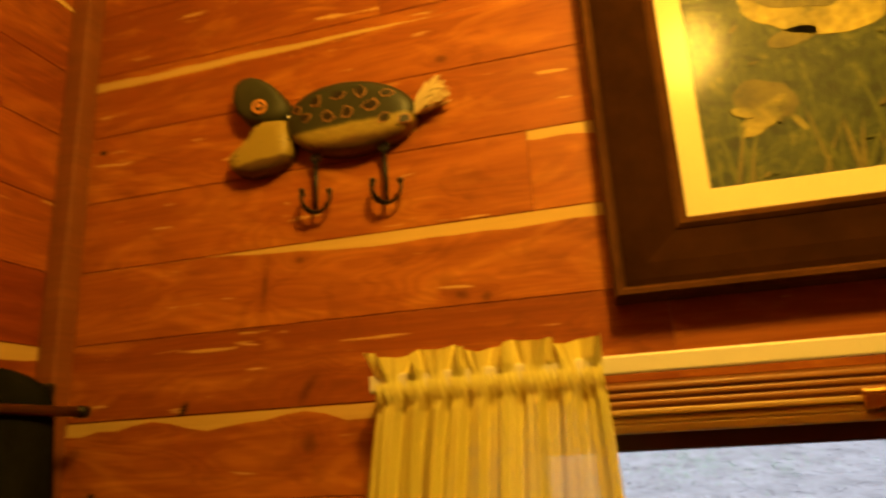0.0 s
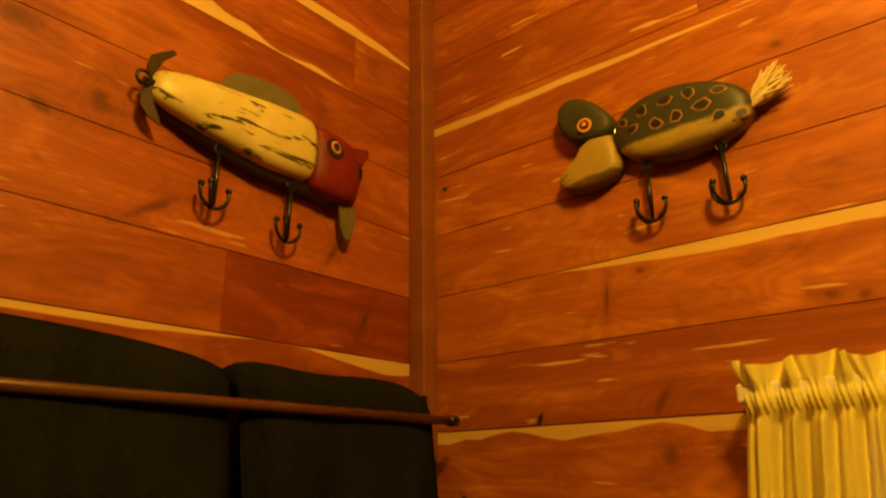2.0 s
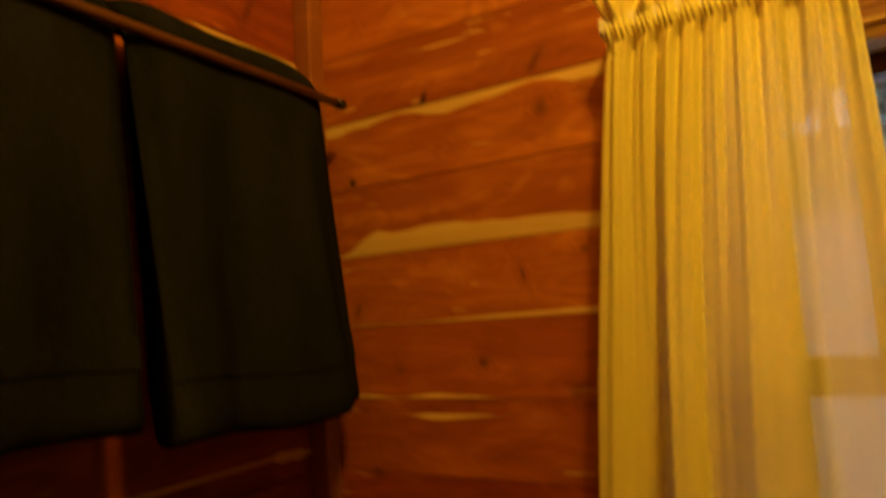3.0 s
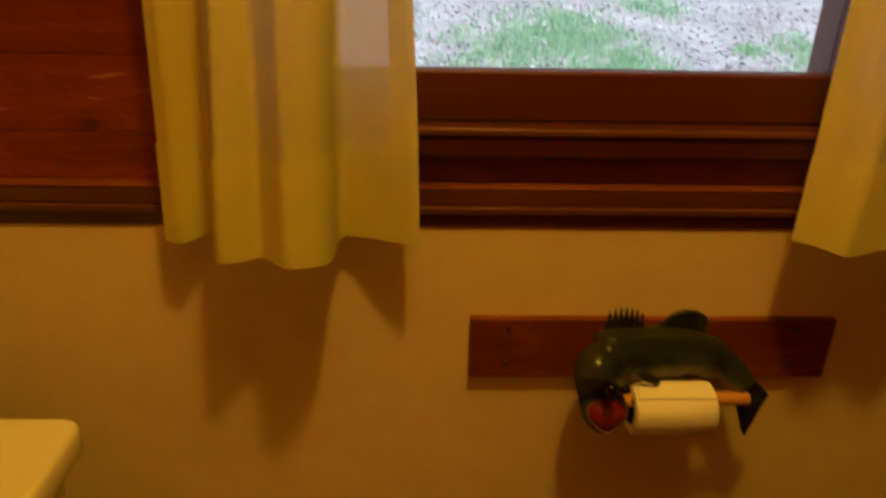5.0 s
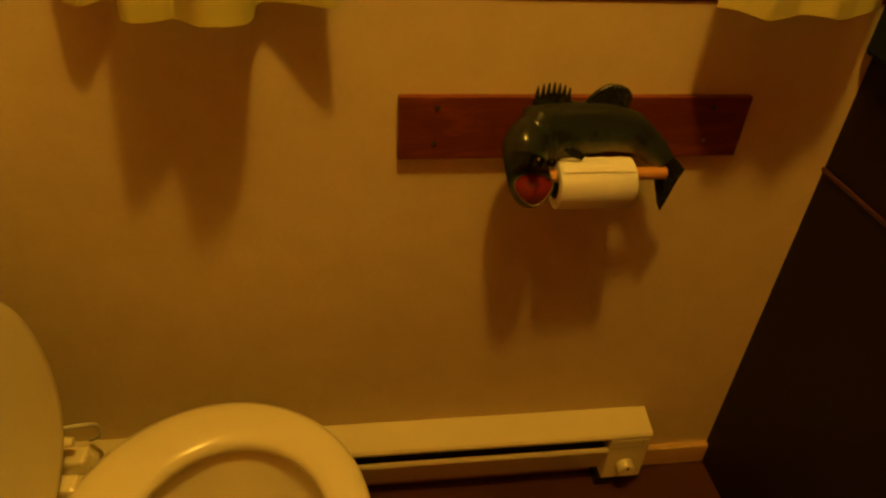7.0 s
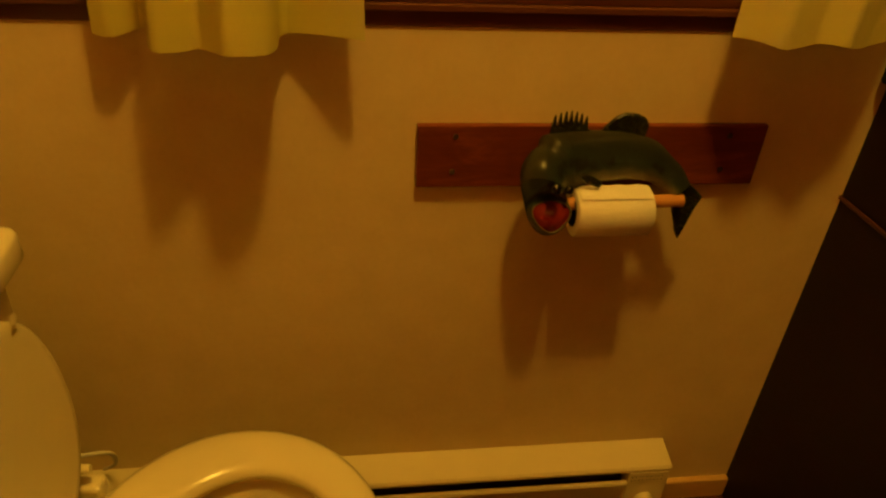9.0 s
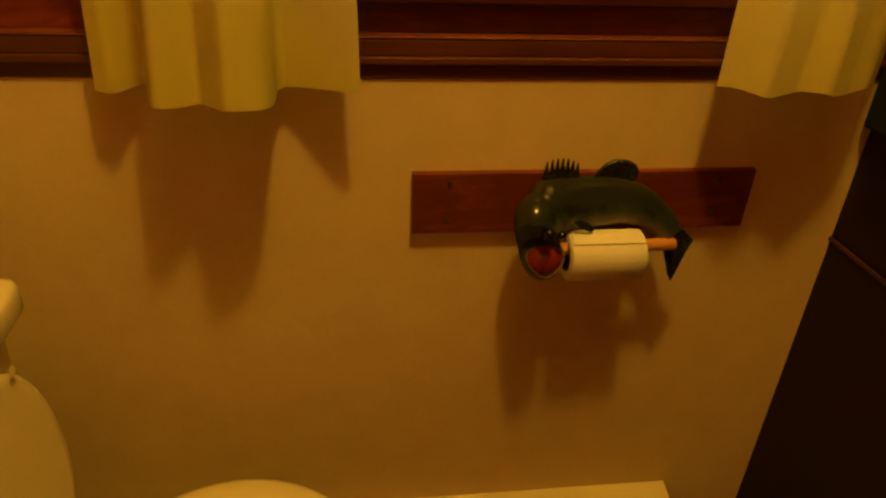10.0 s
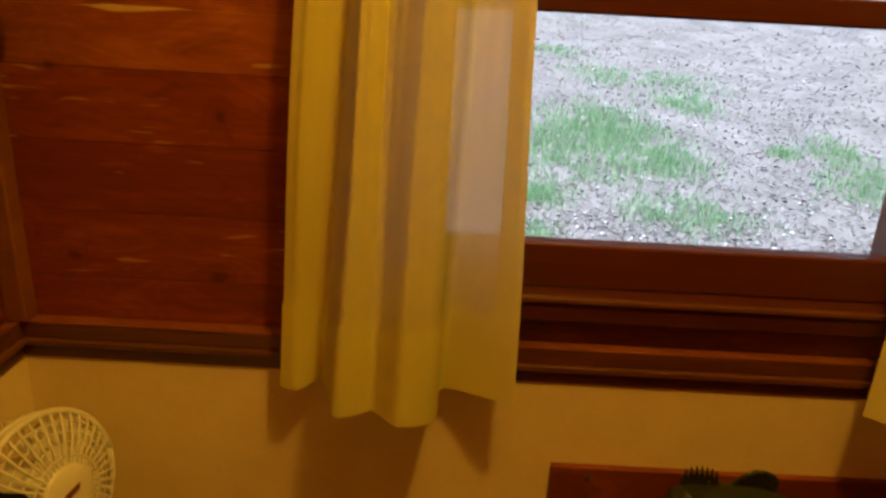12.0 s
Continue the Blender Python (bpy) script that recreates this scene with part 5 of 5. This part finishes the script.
part("bowl", rings([rounded(0.40, TY, 0.19, 0.11, FLOOR), rounded(0.40, TY, 0.19, 0.11, 0.02), rounded(0.38, TY, 0.15, 0.095, 0.08), rounded(0.40, TY, 0.17, 0.115, 0.18), rounded(0.445, TY, 0.185, 0.160, 0.27), rounded(0.463, TY, 0.173, 0.180, 0.325), rounded(0.465, TY, 0.170, 0.182, 0.3405),
                    rounded(0.47, TY, 0.160, 0.168, 0.3415), rounded(0.475, TY, 0.125, 0.130, 0.338), rounded(0.475, TY, 0.118, 0.122, 0.31), rounded(0.465, TY, 0.105, 0.110, 0.26), rounded(0.45, TY, 0.075, 0.08, 0.18), rounded(0.44, TY, 0.05, 0.055, 0.13)]), PORCELAIN, toilet, smooth=True)
part("deck", box((0.15, TY - 0.125, 0.25), (0.33, TY + 0.125, 0.3425), 0.02, seg=3), PORCELAIN, toilet, smooth=True)
part("water", rings([rounded(0.45, TY, 0.074, 0.079, 0.176), rounded(0.45, TY, 0.0745, 0.0795, 0.1775)]), mat_glass("toilet_water", (0.9, 0.95, 0.95), 0.02), toilet)


def ring_loop(q):
    """Cross-section of the seat ring at angle q, from the hole outward."""
    c, s_ = math.cos(q), math.sin(q)
    e = lambda a, b, cx: (cx + a * c, TY + b * s_)
    prof = [(0.0, 0.347), (0.0, 0.356), (0.08, 0.3635), (0.3, 0.3665), (0.6, 0.367), (0.85, 0.3635), (0.97, 0.357), (1.0, 0.350), (0.97, 0.345), (0.5, 0.344), (0.05, 0.344)]
    i, o = e(0.113, 0.120, 0.478), e(0.184, 0.196, 0.460)
    return [(i[0] + (o[0] - i[0]) * f, i[1] + (o[1] - i[1]) * f, z) for f, z in prof]


loops = [ring_loop(2 * math.pi * k / 72) for k in range(73)]
part("seat", rings(loops, caps=False), SEATPAINT, toilet, "glossy cream seat ring", smooth=True)
lid = part("seat_lid", rings([[(0.281 - 0.020 * (z - 0.37) / 0.29 + dx, TY + (y - TY) * sc, 0.512 + (z - 0.512) * sc) for y, z in [(TY + 0.152 * math.copysign(abs(math.cos(t)) ** 0.85, math.cos(t)), 0.512 + 0.145 * math.copysign(abs(math.sin(t)) ** 0.85, math.sin(t))) for t in (2 * math.pi * k / 48 for k in range(48))]] for dx, sc in ((-0.009, 0.97), (-0.009, 1.0), (0.002, 1.0), (0.006, 0.97), (0.0065, 0.9))]), SEATPAINT, toilet, "raised seat lid", smooth=True)
for y, z in ((TY + 0.101, 0.632), (TY - 0.101, 0.632), (TY + 0.112, 0.395), (TY - 0.112, 0.395)):
    part("bumper", tube([(0.275, y, z), (0.2875 - 0.02 * (z - 0.37) / 0.29 + 0.006, y, z)], [0.007, 0.0055], 12), SEATPAINT, lid)
for y in (TY + 0.075, TY - 0.075, TY + 0.115):
    part("hinge", box((0.262, y - 0.013, 0.3426), (0.300, y + 0.013, 0.368), 0.005), SEATPAINT, toilet)
part("tank", rings([rounded(0.130, TY, 0.088, 0.195, 0.343, 56, 6), rounded(0.131, TY, 0.094, 0.205, 0.40, 56, 6), rounded(0.133, TY, 0.099, 0.213, 0.55, 56, 7), rounded(0.134, TY, 0.100, 0.216, 0.627, 56, 7)]), PORCELAIN, toilet, smooth=True)
part("tank_lid", rings([rounded(0.138, TY, 0.100, 0.214, 0.6275, 120, 14), rounded(0.138, TY, 0.108, 0.222, 0.631, 120, 14), rounded(0.138, TY, 0.1115, 0.2255, 0.636, 120, 14), rounded(0.138, TY, 0.1115, 0.2255, 0.660, 120, 14), rounded(0.138, TY, 0.1095, 0.2235, 0.6655, 120, 14), rounded(0.138, TY, 0.105, 0.219, 0.6675, 120, 14), rounded(0.138, TY, 0.09, 0.204, 0.668, 120, 14)]), PORCELAIN, toilet, "glossy tank lid", smooth=True)
part("flush_lever", tube([(0.236, TY - 0.16, 0.585), (0.252, TY - 0.16, 0.585), (0.256, TY - 0.12, 0.578)], 0.006, 8), STEEL, toilet, smooth=True)
part("supply_hose", tube(smooth_path([(0.20, -0.16, 0.34), (0.215, -0.13, 0.30), (0.25, -0.10, 0.27), (0.235, -0.06, 0.20), (0.20, -0.028, 0.15)], 6), 0.003, 8), WHITEPLASTIC, toilet, "white supply hose", smooth=True)

# ---- fan and case on the tank ----
fan = thing("desk_fan", "small white plastic desk fan standing on the toilet tank", "fan")
FC, FN = Vector((0.110, -0.160, 0.772)), Vector((0.93, -0.28, 0.18)).normalized()
FA = Vector((0, 0, 1)).cross(FN).normalized()
FB = FN.cross(FA)


def fp(r, a, d):
    return FC + r * (math.cos(a) * FA + math.sin(a) * FB) + FN * d


def hoop(r, d, w, parent, name, n=48):
    return part(name, tube([fp(r, 2 * math.pi * k / n, d) for k in range(n + 1)], w, 6), WHITEPLASTIC, parent, smooth=True)


guard = hoop(0.088, 0.0, 0.0045, fan, "guard_rim")
hoop(0.086, -0.016, 0.003, fan, "rear_rim")
for k, r in enumerate((0.078, 0.066, 0.054, 0.042)):
    hoop(r, 0.008 + 0.006 * k, 0.0013, guard, "guard_ring")
for k in range(40):
    a = 2 * math.pi * k / 40
    part("guard_wire", tube([fp(0.088, a, 0.0), fp(0.078, a + 0.06, 0.011), fp(0.060, a + 0.14, 0.022), fp(0.030, a + 0.2, 0.027)], 0.0014, 5), WHITEPLASTIC, guard)
    if k % 2 == 0:
        part("rear_wire", tube([fp(0.086, a, -0.016), fp(0.085, a, -0.035), fp(0.03, a, -0.045)], 0.0013, 5), WHITEPLASTIC, fan)
cap = part("hub_cap", rings([[fp(r, 2 * math.pi * k / 28, d) for k in range(28)] for r, d in ((0.033, 0.022), (0.033, 0.028), (0.030, 0.031), (0.012, 0.0325))]), WHITEPLASTIC, guard, "round white hub cap", smooth=True)
part("badge", prism([(-0.012, -0.004), (0.010, 0.000), (0.013, 0.007), (-0.008, 0.004)], 0.0008, lambda u, v, d: FC + FA * u + FB * v + FN * (0.0322 + d)), shader("dark_red_badge", 0.5, 0, (0.16, 0.03, 0.015))[0], cap, "small dark red badge")
for k in range(3):
    a0 = 2 * math.pi * k / 3 + 0.5
    part("blade", rings([[fp(r, a0 + f * 1.3 * w, 0.010 - 0.018 * f + o) for f in (0, 0.25, 0.5, 0.75, 1.0)] + [fp(r, a0 + f * 1.3 * w, 0.0085 - 0.018 * f + o) for f in (1.0, 0.75, 0.5, 0.25, 0)] for r, w, o in ((0.02, 0.8, 0), (0.05, 0.9, 0), (0.07, 0.95, 0), (0.077, 0.6, -0.004))]), WHITEPLASTIC, fan)
part("motor", rings([[fp(r, 2 * math.pi * k / 20, d) for k in range(20)] for r, d in ((0.02, 0.012), (0.03, -0.02), (0.034, -0.05), (0.030, -0.075), (0.015, -0.082))]), WHITEPLASTIC, fan, smooth=True)
part("stem", tube([FC - FN * 0.06, (0.088, -0.125, 0.70), (0.088, -0.135, 0.677)], [0.012, 0.012, 0.014], 12), WHITEPLASTIC, fan, smooth=True)
part("base", rings([rounded(0.09, -0.15, 0.048, 0.024, 0.6682, 32), rounded(0.09, -0.15, 0.048, 0.024, 0.674, 32), rounded(0.09, -0.15, 0.040, 0.018, 0.680, 32)]), WHITEPLASTIC, fan, smooth=True)
case = mesh_ob("toiletry_case", box((0.045, -0.335, 0.6682), (0.150, -0.245, 0.845), 0.010, seg=3), TOWEL)
tagged(case, "black soft toiletry case standing on the toilet tank", "case")

# ---- small things ----
bath_mat = mesh_ob("bath_mat", box((0.93, -0.62, FLOOR), (1.24, -0.118, FLOOR + 0.016), 0.006), cloth("grey_mat", (0.20, 0.20, 0.17), (0.30, 0.30, 0.26), 0.0, 300.0))
tagged(bath_mat, "grey bath mat lying on the floor", "mat")
hanging = mesh_ob("hand_towel", box((1.283, -0.30, 0.80), (1.3046, -0.022, 1.30), 0.006), GREENCLOTH)
tagged(hanging, "dark green hand towel hanging on the wall", "towel")
fixture = thing("ceiling_lamp", "bare bulb holder on the ceiling", "lamp")
part("rose", tube([(LAMP.x, LAMP.y, CEIL), (LAMP.x, LAMP.y, CEIL - 0.02)], [0.055, 0.045], 24), WHITEPLASTIC, fixture)
part("stem", tube([(LAMP.x, LAMP.y, CEIL - 0.02), (LAMP.x, LAMP.y, LAMP.z + 0.055)], 0.018, 16), WHITEPLASTIC, fixture)
